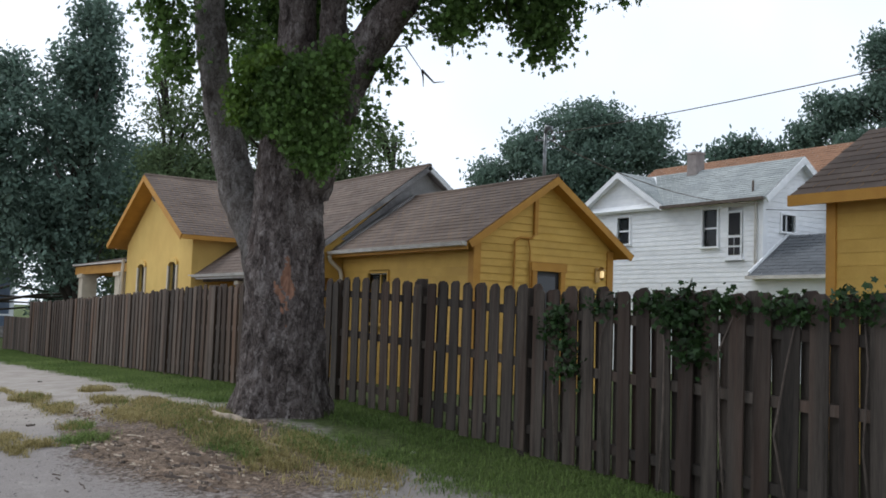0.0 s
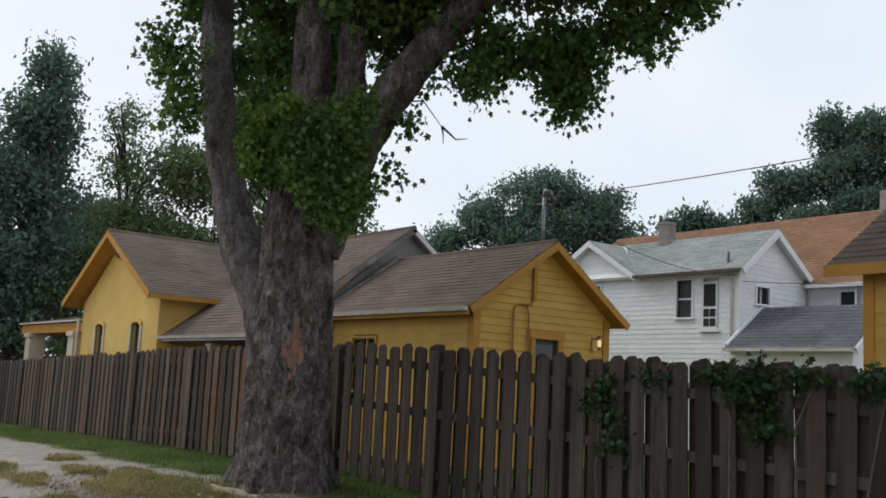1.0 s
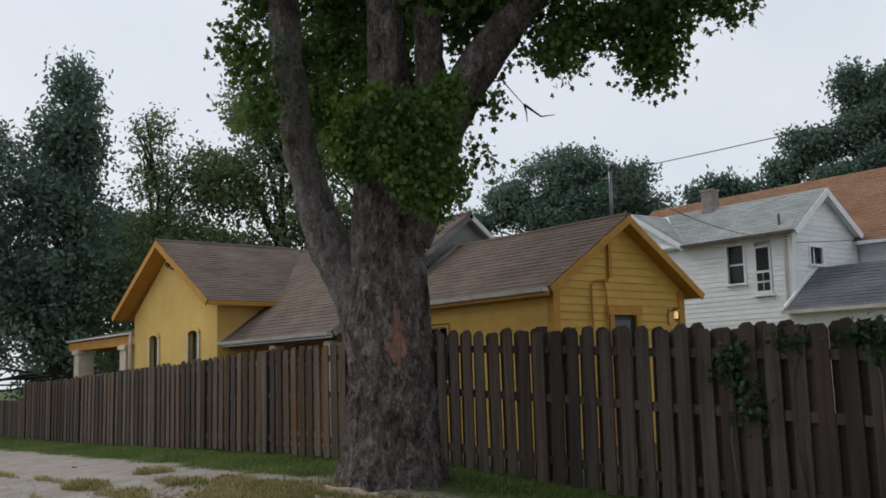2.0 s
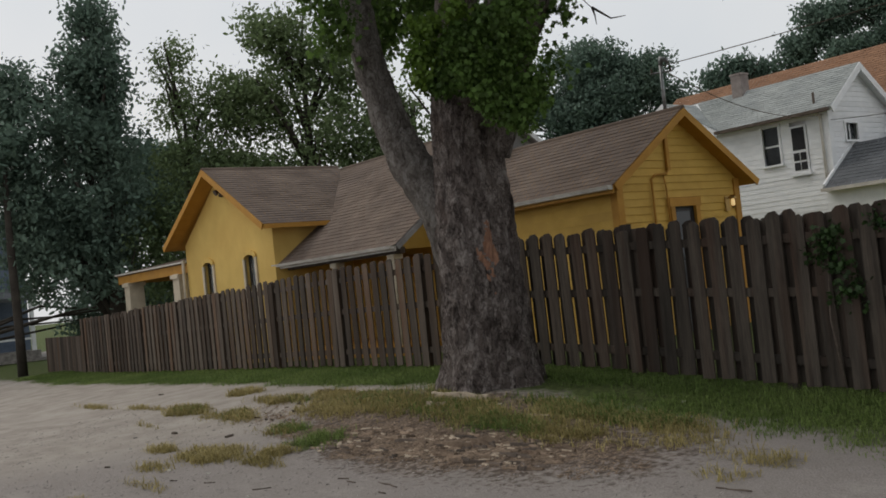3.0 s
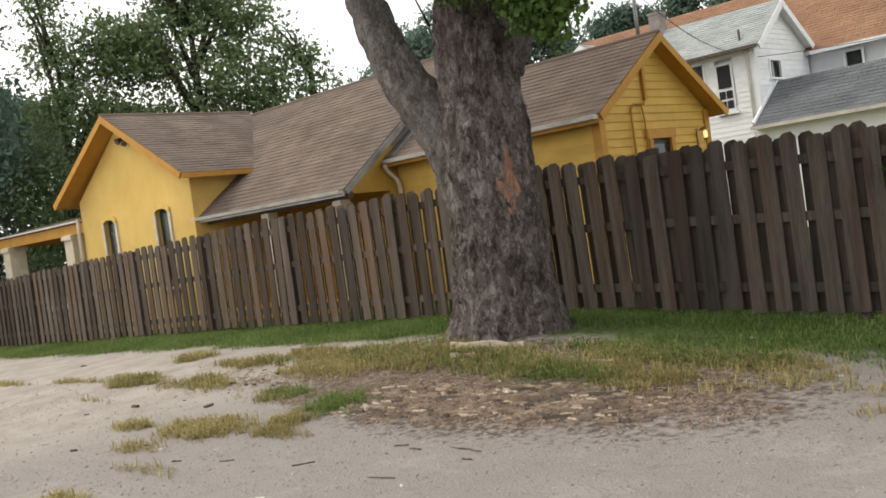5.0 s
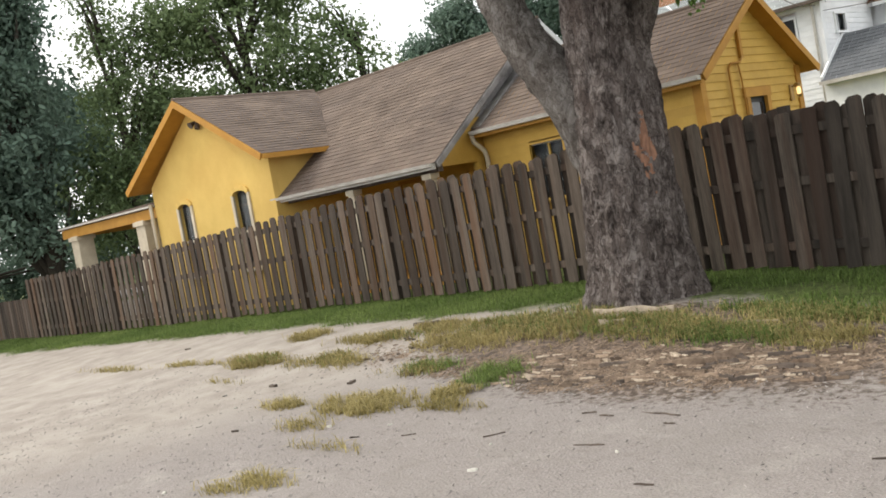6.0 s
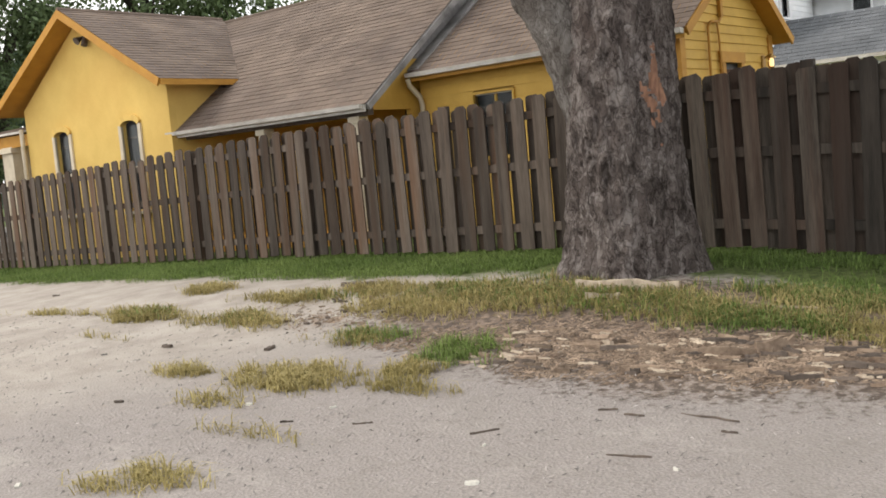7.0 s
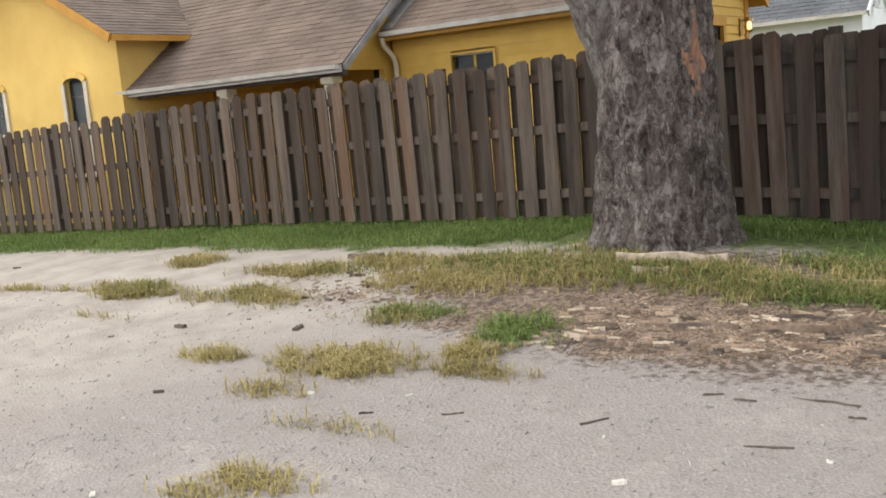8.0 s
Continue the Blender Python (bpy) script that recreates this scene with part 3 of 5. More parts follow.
    courses(cs, (x0, ey - 0.04, ez - 0.015), (-6.6, ey - 0.04, ez - 0.015), (x0, ry, rz + 0.012), (-6.6, ry, rz + 0.012), 0.125, 0.012)
    courses(cs, (x0, 7.38, ez - 0.015), (-2.08, 7.38, ez - 0.015), (x0, ry, rz + 0.012), (-2.08, ry, rz + 0.012), 0.125, 0.012)
    part("shingles", cs, SHINGLE, mroof, "brown asphalt shingles", kind="stuff")
    part("ridge_cap", Build().tube([(-8.8, ry, rz), (-2.08, ry, rz)], [0.05, 0.05], 8), SHINGLE, mroof)
    for y, yy in ((ey - 0.02, ry), (7.37, ry)):
        part("rake_board", Build().slab((-2.095, y, ez - 0.02), (-2.06, y, ez - 0.02), (-2.06, ry, rz), (-2.095, ry, rz), 0.09), WHITE if y > 5 else FLASHING, mroof, "weathered white rake board")
    # stepped flashing where the rear roof meets the gable, and the grey gable face over it
    part("gable_face", Build().prism([(2.45, 2.80), (6.4, 2.80), (ry, rz - 0.14)], -2.29, -2.24, "x"), FLASHING, h, "grey weathered gable face")
    part("flashing", Build().slab((-2.24, 2.28, 2.62), (-2.02, 2.28, 2.62), (-2.02, mid, 3.80), (-2.24, mid, 3.80), 0.03), FLASHING, h, "tar-stained roof flashing")
    # porch under the main slope
    part("porch_beam", Build().box(-6.9, -2.25, 1.38, 1.50, 1.99, 2.10, 0.006), STICK, h)
    part("porch_gutter", Build().prism([(1.09, 2.13), (1.192, 2.13), (1.192, 2.07), (1.11, 2.075)], -6.68, -2.15, "x"), GUTTER, mroof, "dull white eaves gutter")
    part("porch_fascia", Build().box(-6.66, -2.13, 1.195, 1.222, 2.03, 2.13), GUTTER, mroof)
    part("porch_gable_panel", Build().prism([(1.52, 2.06), (3.0, 2.06), (3.0, 3.30), (1.45, 2.14)], -2.32, -2.26, "x"), YELLOW, h, "yellow panel under the porch rake")
    part("porch_end_wall", Build().box(-2.34, -2.24, 2.3, 3.0, 0.1, 2.06), YELLOW, h)
    part("porch_floor", Build().box(-6.5, -2.25, 1.3, 3.0, 0.0, 0.35), ORANGE, h)
    for x in (-6.76, -4.56, -2.52):
        post = part("porch_post", Build().box(x - 0.08, x + 0.08, 1.36, 1.52, 0.35, 1.99, 0.012), CREAM, h, "cream square porch post")
        part("capital", Build().box(x - 0.11, x + 0.11, 1.33, 1.55, 1.90, 1.985, 0.012), CREAM, post)
    part("porch_door", Build().box(-2.95, -2.42, 2.96, 2.995, 0.35, 2.1), DARK, h, "dark porch door")
    window(h, -4.6, 1.45, 0.8, 1.0, 3.0, "y", -1, ORANGE, 2, 1, back=DARK)
    # west wing: gable to the south
    wx0, wx1, wy, wz, wr, wm = -11.2, -6.5, 1.10, 2.95, 4.42, -8.88
    part("wing_wall", Build().prism([(wx0, 0.0), (wx1, 0.0), (wx1, wz), (wm, wr - 0.03), (wx0, wz)], wy + 0.14, 4.2, "y"), YELLOW_WALL, h)
    edges = [wx0, -10.15, -9.65, -7.91, -7.41, wx1]
    bm = bmesh.new()
    low, sill, head = ([bm.verts.new((x, wy, z)) for x in edges] for z in (0.0, 0.885, 2.435))
    faces = [bm.faces.new((low[i], low[i + 1], sill[i + 1], sill[i])) for i in range(5)]
    faces += [bm.faces.new((sill[i], sill[i + 1], head[i + 1], head[i])) for i in (0, 2, 4)]
    top = [bm.verts.new((x, wy, z)) for x, z in ((-9.9, 2.51), (-7.66, 2.51), (wx1, wz), (wm, wr - 0.03), (wx0, wz))]
    faces.append(bm.faces.new((head[0], head[1], top[0], head[2], head[3], top[1], head[4], head[5], top[2], top[3], top[4])))
    deep = bmesh.ops.extrude_face_region(bm, geom=faces)
    for v in deep["geom"]:
        if isinstance(v, bmesh.types.BMVert):
            v.co.y += 0.139
    bmesh.ops.recalc_face_normals(bm, faces=bm.faces)
    me = bpy.data.meshes.new("wing_front")
    bm.to_mesh(me)
    bm.free()
    me.materials.append(YELLOW_WALL)
    part("wing_front", me, None, h, "smooth yellow gable wall")
    wroof = part("wing_roof", Build().slab((-6.12, 0.72, 2.98), (-6.12, 4.3, 2.98), (wm, 4.3, 4.50), (wm, 0.72, 4.50), 0.10).slab((-11.62, 0.72, 2.98), (-11.62, 4.3, 2.98), (wm, 4.3, 4.50), (wm, 0.72, 4.50), 0.10), ORANGE, h)
    cs = Build()
    courses(cs, (-6.09, 0.70, 2.965), (-6.09, 4.3, 2.965), (wm, 0.70, 4.515), (wm, 4.3, 4.515), 0.125, 0.012, 0.30)
    courses(cs, (-11.66, 0.70, 2.965), (-11.66, 4.3, 2.965), (wm, 0.70, 4.515), (wm, 4.3, 4.515), 0.125, 0.012)
    part("shingles", cs, SHINGLE, wroof, "brown asphalt shingles", kind="stuff")
    part("ridge_cap", Build().tube([(wm, 0.70, 4.505), (wm, 4.3, 4.505)], [0.05, 0.05], 8), SHINGLE, wroof)
    for x in (-6.10, -11.64):
        part("rake_board", Build().slab((x, 0.685, 2.97), (x, 0.715, 2.97), (wm, 0.715, 4.505), (wm, 0.685, 4.505), 0.13), ORANGE, wroof, "ochre painted rake board")
        part("eave_board", Build().box(x - 0.02, x + 0.015, 0.72, 3.2, 2.87, 2.965), ORANGE, wroof)
    part("rake_peak", Build().prism([(wm - 0.13, 4.425), (wm, 4.34), (wm + 0.13, 4.425), (wm, 4.503)], 0.684, 0.716, "y"), ORANGE, wroof)
    for x in (-7.66, -9.90):
        window(h, x, 1.62, 0.50, 1.50, wy, "y", -1, CREAM, 2, 1, True, DARK, 0.085)
    part("flood_light", Build().tube([(-8.72, wy, 4.02), (-8.72, wy - 0.10, 4.0), (-8.72, wy - 0.2, 3.94)], [0.04, 0.03, 0.075], 10).tube([(-8.66, wy - 0.05, 4.0), (-8.64, wy - 0.1, 3.86)], [0.05, 0.06], 10), STICK, h, "dark flood light under the gable peak")
    # street porch at the west end
    fx0, fx1 = -16.7, -11.3
    porch_roof = part("street_porch_roof", Build().slab((fx0, 1.15, 2.60), (fx1, 1.15, 2.66), (fx1, 4.6, 3.0), (fx0, 4.6, 2.85), 0.07), SHINGLE, h, "low brown porch roof")
    part("fascia", Build().box(fx0 + 0.05, fx1, 1.20, 1.26, 2.30, 2.53), ORANGE, porch_roof, "ochre porch fascia")
    part("fascia", Build().box(fx0 + 0.05, fx0 + 0.11, 1.27, 4.5, 2.30, 2.53), ORANGE, porch_roof)
    part("gutter", Build().box(fx0, fx1, 1.12, 1.19, 2.555, 2.595), GUTTER, porch_roof)
    part("porch_floor", Build().box(fx0, fx1, 1.3, 4.6, 0.0, 0.4), STONE, h)
    for x, y in ((-15.95, 1.4), (-12.25, 1.4), (-15.95, 4.3)):
        post = part("porch_post", Build().prism([(x - 0.21, y - 0.21), (x + 0.21, y - 0.21), (x + 0.21, y + 0.21), (x - 0.21, y + 0.21)], 0.4, 2.32), CREAM, h, "thick cream porch pillar")
        part("capital", Build().box(x - 0.26, x + 0.26, y - 0.26, y + 0.26, 2.20, 2.30, 0.01), CREAM, post)
    part("downspout", Build().tube([(-11.3, 1.05, 2.6), (-11.25, 1.02, 2.3), (-11.25, 1.02, 0.3)], [0.045] * 3, 8), CREAM, h, "", True)
    return h


yellow_house()


def wall_lamp():
    t = thing("wall_lamp", "small lit brass wall lantern on the yellow gable", "wall lamp", at=(2.0, 5.08, 2.2))
    part("bracket", Build().box(-0.01, 0.02, -0.05, 0.05, -0.12, 0.12, 0.01).tube([(0.02, 0, 0.08), (0.10, 0, 0.13), (0.12, 0, 0.10)], [0.012] * 3, 6), BRASS, t)
    part("lantern_cap", Build().tube([(0.12, 0, 0.13), (0.12, 0, 0.09), (0.12, 0, 0.07)], [0.015, 0.06, 0.065], 8), BRASS, t)
    part("bulb", Build().tube([(0.12, 0, 0.07), (0.12, 0, 0.04), (0.12, 0, -0.03), (0.12, 0, -0.05)], [0.02, 0.032, 0.032, 0.015], 10), BULB, t, "warm glowing lamp glass", True)
    part("lantern_base", Build().tube([(0.12, 0, -0.05), (0.12, 0, -0.09)], [0.045, 0.015], 8), BRASS, t)


wall_lamp()


def service_mast():
    t = thing("service_mast", "grey steel power mast on the rear roof ridge", "mast", at=(1.86, 3.97, 3.70))
    part("pole", Build().tube([(0, 0, -0.1), (0, 0, 0.42), (0.0, 0, 0.84)], [0.03, 0.028, 0.026], 10), METAL, t, "", True)
    part("weatherhead", Build().tube([(0, 0, 0.80), (0.02, 0.01, 0.90), (0.09, 0.04, 0.87), (0.12, 0.05, 0.80)], [0.035, 0.05, 0.045, 0.02], 8), METAL, t, "", True)
    part("crossarm", Build().tube([(-0.14, -0.1, 0.68), (0.14, 0.1, 0.68)], [0.014, 0.014], 6), METAL, t)
    for s in (-1, 1):
        part("insulator", Build().tube([(0.12 * s, 0.085 * s, 0.68), (0.12 * s, 0.085 * s, 0.76)], [0.022, 0.014], 6), STICK, t)
    part("roof_boot", Build().tube([(0, 0, -0.08), (0, 0, 0.06)], [0.10, 0.04], 10), FLASHING, t)


service_mast()


def wire(name, a, b, sag, r, label):
    pts = []
    for i in range(25):
        s = i / 24
        p = Vector(a).lerp(Vector(b), s)
        pts.append((p.x, p.y, p.z - sag * 4 * s * (1 - s)))
    tagged(part(name, Build().tube(pts, [r] * 25, 5), STICK, None, label), category="cable")


wire("power_cable", (1.9, 4.0, 4.48), (26.0, 3.0, 5.9), 0.62, 0.007, "thin black overhead power cable to the mast")
wire("power_cable", (1.9, 4.0, 4.40), (-1.15, 13.28, 4.46), 0.3, 0.008, "thin black cable between the two houses")
wire("power_cable", (-1.05, 13.43, 4.31), (6.8, 16.3, 4.7), 0.25, 0.008, "thin black cable at the white house")


def white_house():
    h = thing("white_house", "two-storey white clapboard house with grey and orange-brown roofs", "house", at=(-0.2, 0.33, 0.11))
    x0, x1, y0, y1, ez, rz, ry = -7.3, -0.9, 13.05, 15.9, 4.50, 5.62, 14.35
    wall = part("front_wall", Build().box(x0, x1 - 0.13, y0 + 0.13, y1, 0, ez), WHITE, h)
    part("gable_wall", Build().prism([(y0 + 0.05, ez), (y1, ez), (ry, rz - 0.04)], x0 + 2, x1 - 0.02, "x"), WHITE, h)
    part("gable_wall", Build().prism([(-7.3, ez), (-4.0, ez), (-5.76, 5.50)], y0 + 0.02, 15.2, "y"), WHITE, h)
    wins = [(-2.77, -2.27, 3.34, 4.32), (-1.96, -1.49, 3.04, 4.23), (-5.88, -5.38, 3.53, 4.31)]
    siding(wall, "clapboard", WHITE, "y", y0, -1, lambda z: (x0, x1) if z < ez else (-5.72 - 1.6 * (5.5 - z), -5.72 + 1.6 * (5.5 - z)), 1.7, 5.45, 0.125, 0.016, gaps=wins)
    siding(wall, "clapboard", WHITE, "x", x1, 1, lambda z: (y0, y1) if z < ez else (ry - 1.42 * (rz - z) / (rz - ez), ry + 1.5 * (rz - z) / (rz - ez)), 2.4, rz - 0.05, 0.125, 0.016, gaps=[(13.72, 14.26, 3.71, 4.15)])
    window(wall, -2.52, 3.83, 0.48, 0.95, y0 - 0.015, "y", -1, WHITE, 2, 1, back=DARK, casing=0.05)
    window(wall, -5.63, 3.92, 0.48, 0.75, y0 - 0.015, "y", -1, WHITE, 2, 1, back=DARK, casing=0.05)
    door = part("door", Build().box(-1.95, -1.50, y0 - 0.04, y0 - 0.02, 3.05, 4.22), WHITE, h, "white upper door with small panes")
    part("pane", Build().box(-1.90, -1.55, y0 - 0.055, y0 - 0.045, 3.62, 4.17), DARK, door)
    for i in range(2):
        for j in range(2):
            part("pane", Build().box(-1.90 + 0.19 * i, -1.74 + 0.19 * i, y0 - 0.055, y0 - 0.045, 3.12 + 0.24 * j, 3.31 + 0.24 * j), DARK, door)
    part("sill", Build().box(-2.02, -1.43, y0 - 0.1, y0 - 0.02, 2.98, 3.04), WHITE, door)
    window(wall, 13.99, 3.93, 0.52, 0.42, x1 + 0.015, "x", 1, WHITE, 1, 2, back=DARK, casing=0.05)
    part("corner_board", Build().box(x1 - 0.14, x1 + 0.03, y0 - 0.035, y0 + 0.14, 0.3, ez, 0.005), WHITE, h)
    part("downspout", Build().tube([(x1 - 0.16, y0 - 0.12, ez - 0.02), (x1 - 0.16, y0 - 0.07, ez - 0.2), (x1 - 0.16, y0 - 0.07, 0.3)], [0.035] * 3, 8), GUTTER, h, "", True)
    roof = part("roof", Build().slab((-7.0, y0 - 0.2, ez - 0.02), (x1 + 0.2, y0 - 0.2, ez - 0.02), (x1 + 0.2, ry, rz), (-7.0, ry, rz), 0.08).slab((-7.0, y1 + 0.2, ez - 0.1), (x1 + 0.2, y1 + 0.2, ez - 0.1), (x1 + 0.2, ry, rz), (-7.0, ry, rz), 0.08), WHITE, h)
    cs = Build()
    courses(cs, (-4.1, y0 - 0.22, ez - 0.02), (x1 + 0.22, y0 - 0.22, ez - 0.02), (-5.7, ry, rz + 0.015), (x1 + 0.22, ry, rz + 0.015), 0.14, 0.012, 0.35)
    courses(cs, (-7.0, y1 + 0.22, ez - 0.11), (x1 + 0.22, y1 + 0.22, ez - 0.11), (-7.0, ry, rz + 0.015), (x1 + 0.22, ry, rz + 0.015), 0.14, 0.012)
    part("shingles", cs, SHINGLE_GREY, roof, "pale grey shingles", kind="stuff")
    part("eave_gutter", Build().box(-4.0, x1 + 0.2, y0 - 0.33, y0 - 0.23, ez - 0.10, ez - 0.02), STICK, roof)
    for ya, za in ((y0 - 0.2, ez - 0.02), (y1 + 0.2, ez - 0.1)):
        part("rake_board", Build().slab((x1 + 0.205, ya, za), (x1 + 0.24, ya, za), (x1 + 0.24, ry, rz + 0.01), (x1 + 0.205, ry, rz + 0.01), 0.16), WHITE, roof)
    part("rake_peak", Build().prism([(ry - 0.16, rz - 0.10), (ry, rz - 0.17), (ry + 0.16, rz - 0.10), (ry, rz + 0.008)], x1 + 0.204, x1 + 0.241, "x"), WHITE, roof)
    # front gable over the west half
    groof = part("front_gable_roof", Build().slab((-7.55, y0 - 0.2, 4.47), (-7.55, ry + 0.5, 4.47), (-5.72, ry + 0.5, 5.56), (-5.72, y0 - 0.2, 5.56), 0.08).slab((-3.95, y0 - 0.2, 4.47), (-3.95, ry - 0.2, 4.47), (-5.72, ry + 0.2, 5.56), (-5.72, y0 - 0.2, 5.56), 0.08), WHITE, h)
    cs = Build()
    courses(cs, (-3.93, y0 - 0.22, 4.48), (-3.93, ry - 0.2, 4.48), (-5.72, y0 - 0.22, 5.58), (-5.72, ry + 0.2, 5.58), 0.14, 0.012, 0.35)
    courses(cs, (-7.58, y0 - 0.22, 4.48), (-7.58, ry + 0.2, 4.48), (-5.72, y0 - 0.22, 5.58), (-5.72, ry + 0.2, 5.58), 0.14, 0.012)
    part("shingles", cs, SHINGLE_GREY, groof, "pale grey shingles", kind="stuff")
    for xa in (-7.56, -3.94):
        part("rake_board", Build().slab((xa, y0 - 0.235, 4.47), (xa, y0 - 0.205, 4.47), (-5.72, y0 - 0.205, 5.57), (-5.72, y0 - 0.235, 5.57), 0.14), WHITE, groof)
    part("rake_peak", Build().prism([(-5.88, 5.47), (-5.72, 5.40), (-5.56, 5.47), (-5.72, 5.568)], y0 - 0.236, y0 - 0.204, "y"), WHITE, groof)
    chim = part("chimney", Build().box(-4.32, -3.98, 14.12, 14.46, 4.9, 6.08, 0.01), BRICK, h, "weathered brick chimney")
    part("cap", Build().box(-4.34, -3.96, 14.10, 14.48, 6.08, 6.13, 0.01), BRICK, chim)
    part("vent_pipe", Build().tube([(-1.25, 13.1, 4.5), (-1.25, 13.1, 4.95)], [0.03, 0.03], 8), STICK, h)
    # low wing to the east
    sx1, sy0, sz, sry, srz = 2.36, 12.5, 2.55, 14.0, 3.62
    part("low_wing_wall", Build().prism([(sy0 + 0.15, 0), (15.4, 0), (15.4, sz), (sry, srz - 0.05), (sy0 + 0.15, sz)], x1, sx1 - 0.12, "x"), WHITE, h)
    lroof = part("low_wing_roof", Build().slab((x1, sy0, sz), (sx1, sy0, sz), (sx1, sry, srz), (x1, sry, srz), 0.08).slab((x1, 15.55, sz), (sx1, 15.55, sz), (sx1, sry, srz), (x1, sry, srz), 0.08), WHITE, h)
    cs = Build()
    courses(cs, (x1, sy0 - 0.02, sz), (sx1, sy0 - 0.02, sz), (x1, sry, srz + 0.015), (sx1, sry, srz + 0.015), 0.14, 0.012, 0.35)
    courses(cs, (x1, 15.57, sz), (sx1, 15.57, sz), (x1, sry, srz + 0.015), (sx1, sry, srz + 0.015), 0.14, 0.012)
    part("shingles", cs, SHINGLE_SLATE, lroof, "dark grey shingles", kind="stuff")
    part("wall_trim", Build().slab((x1 + 0.0, sy0, sz + 0.10), (x1 + 0.05, sy0, sz + 0.10), (x1 + 0.05, sry, srz + 0.10), (x1, sry, srz + 0.10), 0.12), WHITE, h, "white trim along the low roof")
    part("gutter", Build().box(x1, sx1, sy0 - 0.1, sy0 - 0.01, sz - 0.08, sz), GUTTER, lroof)
    part("rake_board", Build().slab((sx1 + 0.005, sy0, sz), (sx1 + 0.04, sy0, sz), (sx1 + 0.04, sry, srz), (sx1 + 0.005, sry, srz), 0.14), WHITE, lroof)
    window(h, 13.6, 2.85, 0.3, 0.35, sx1, "x", 1, WHITE, 1, 1, back=DARK, casing=0.04)
    # tall rear block under the orange-brown roof
    bx1 = 1.3
    part("rear_block_wall", Build().prism([(16.0, 0), (22.2, 0), (22.2, 4.3), (19.0, 6.6), (16.0, 4.3)], -10.0, bx1 - 0.1, "x"), WHITE, h)
    oroof = part("rear_block_roof", Build().slab((-10.2, 15.7, 4.38), (bx1, 15.7, 4.38), (bx1, 19.0, 6.82), (-10.2, 19.0, 6.82), 0.10).slab((-10.2, 22.4, 4.38), (bx1, 22.4, 4.38), (bx1, 19.0, 6.82), (-10.2, 19.0, 6.82), 0.10), WHITE, h)
    cs = Build()
    courses(cs, (-10.2, 15.68, 4.38), (bx1 + 0.02, 15.68, 4.38), (-10.2, 19.0, 6.835), (bx1 + 0.02, 19.0, 6.835), 0.14, 0.012, 0.35)
    courses(cs, (-10.2, 22.42, 4.38), (bx1 + 0.02, 22.42, 4.38), (-10.2, 19.0, 6.835), (bx1 + 0.02, 19.0, 6.835), 0.14, 0.012)
    part("shingles", cs, SHINGLE_ORANGE, oroof, "orange-brown shingles", kind="stuff")
    part("gutter", Build().box(-0.7, bx1, 15.58, 15.68, 4.28, 4.37), WHITE, oroof)
    rc = part("roof_chimney", Build().box(-0.32, 0.06, 18.6, 18.95, 6.4, 7.28, 0.01), BRICK, h, "dark brick chimney on the ridge")
    window(h, 0.28, 4.0, 0.42, 0.36, 15.87, "y", -1, WHITE, 1, 1, back=DARK, casing=0.04)
    return h


white_house()


def gabled_house(name, label, x0, x1, y0, y1, ez, rz, wall_mat, roof_mat, along="x", wins=()):
    h = thing(name, label, "house")
    if along == "x":
        m = (y0 + y1) / 2
        part("wall", Build().prism([(y0, 0), (y1, 0), (y1, ez), (m, rz - 0.1), (y0, ez)], x0, x1, "x"), wall_mat, h)
        e = [((x0 - 0.3, y0 - 0.3, ez - 0.15), (x1 + 0.3, y0 - 0.3, ez - 0.15)), ((x0 - 0.3, y1 + 0.3, ez - 0.15), (x1 + 0.3, y1 + 0.3, ez - 0.15))]
        r = ((x0 - 0.3, m, rz), (x1 + 0.3, m, rz))
    else:
        m = (x0 + x1) / 2
        part("wall", Build().prism([(x0, 0), (x1, 0), (x1, ez), (m, rz - 0.1), (x0, ez)], y0, y1, "y"), wall_mat, h)
        e = [((x0 - 0.3, y0 - 0.3, ez - 0.15), (x0 - 0.3, y1 + 0.3, ez - 0.15)), ((x1 + 0.3, y0 - 0.3, ez - 0.15), (x1 + 0.3, y1 + 0.3, ez - 0.15))]
        r = ((m, y0 - 0.3, rz), (m, y1 + 0.3, rz))
    deck, cs = Build(), Build()
    for a, c in e:
        deck.slab(a, c, r[1], r[0], 0.12)
        courses(cs, a, c, (r[0][0], r[0][1], r[0][2] + 0.02), (r[1][0], r[1][1], r[1][2] + 0.02), 0.16, 0.015, 0.4)
    roof = part("roof", deck, ORANGE if wall_mat is YELLOW else WHITE, h)
    part("shingles", cs, roof_mat, roof, kind="stuff")
    for cx, cz, w, hh, plane, axis, out in wins:
        window(h, cx, cz, w, hh, plane, axis, out, WHITE, 2, 1, back=DARK, casing=0.08)
    return h


# garage to the east, only its corner shows over the fence
gar = gabled_house("garage", "mustard yellow garage with a brown shingle roof behind the fence", 7.80, 13.4, 3.1, 5.5, 3.02, 3.80, YELLOW, SHINGLE)
siding(gar, "clapboard", YELLOW, "y", 3.1, -1, lambda z: (7.80, 13.4), 0.1, 2.95, 0.14, 0.014)
part("corner_board", Build().box(7.78, 7.90, 3.06, 3.2, 0.1, 2.95, 0.005), ORANGE, gar)
part("eave_board", Build().box(7.50, 13.7, 2.76, 2.80, 2.75, 2.87), ORANGE, gar)
gabled_house("neighbour_house", "distant house with a reddish brown roof", 3.6, 9.5, 19.0, 26.0, 3.0, 5.4, BRICK, SHINGLE_ORANGE)
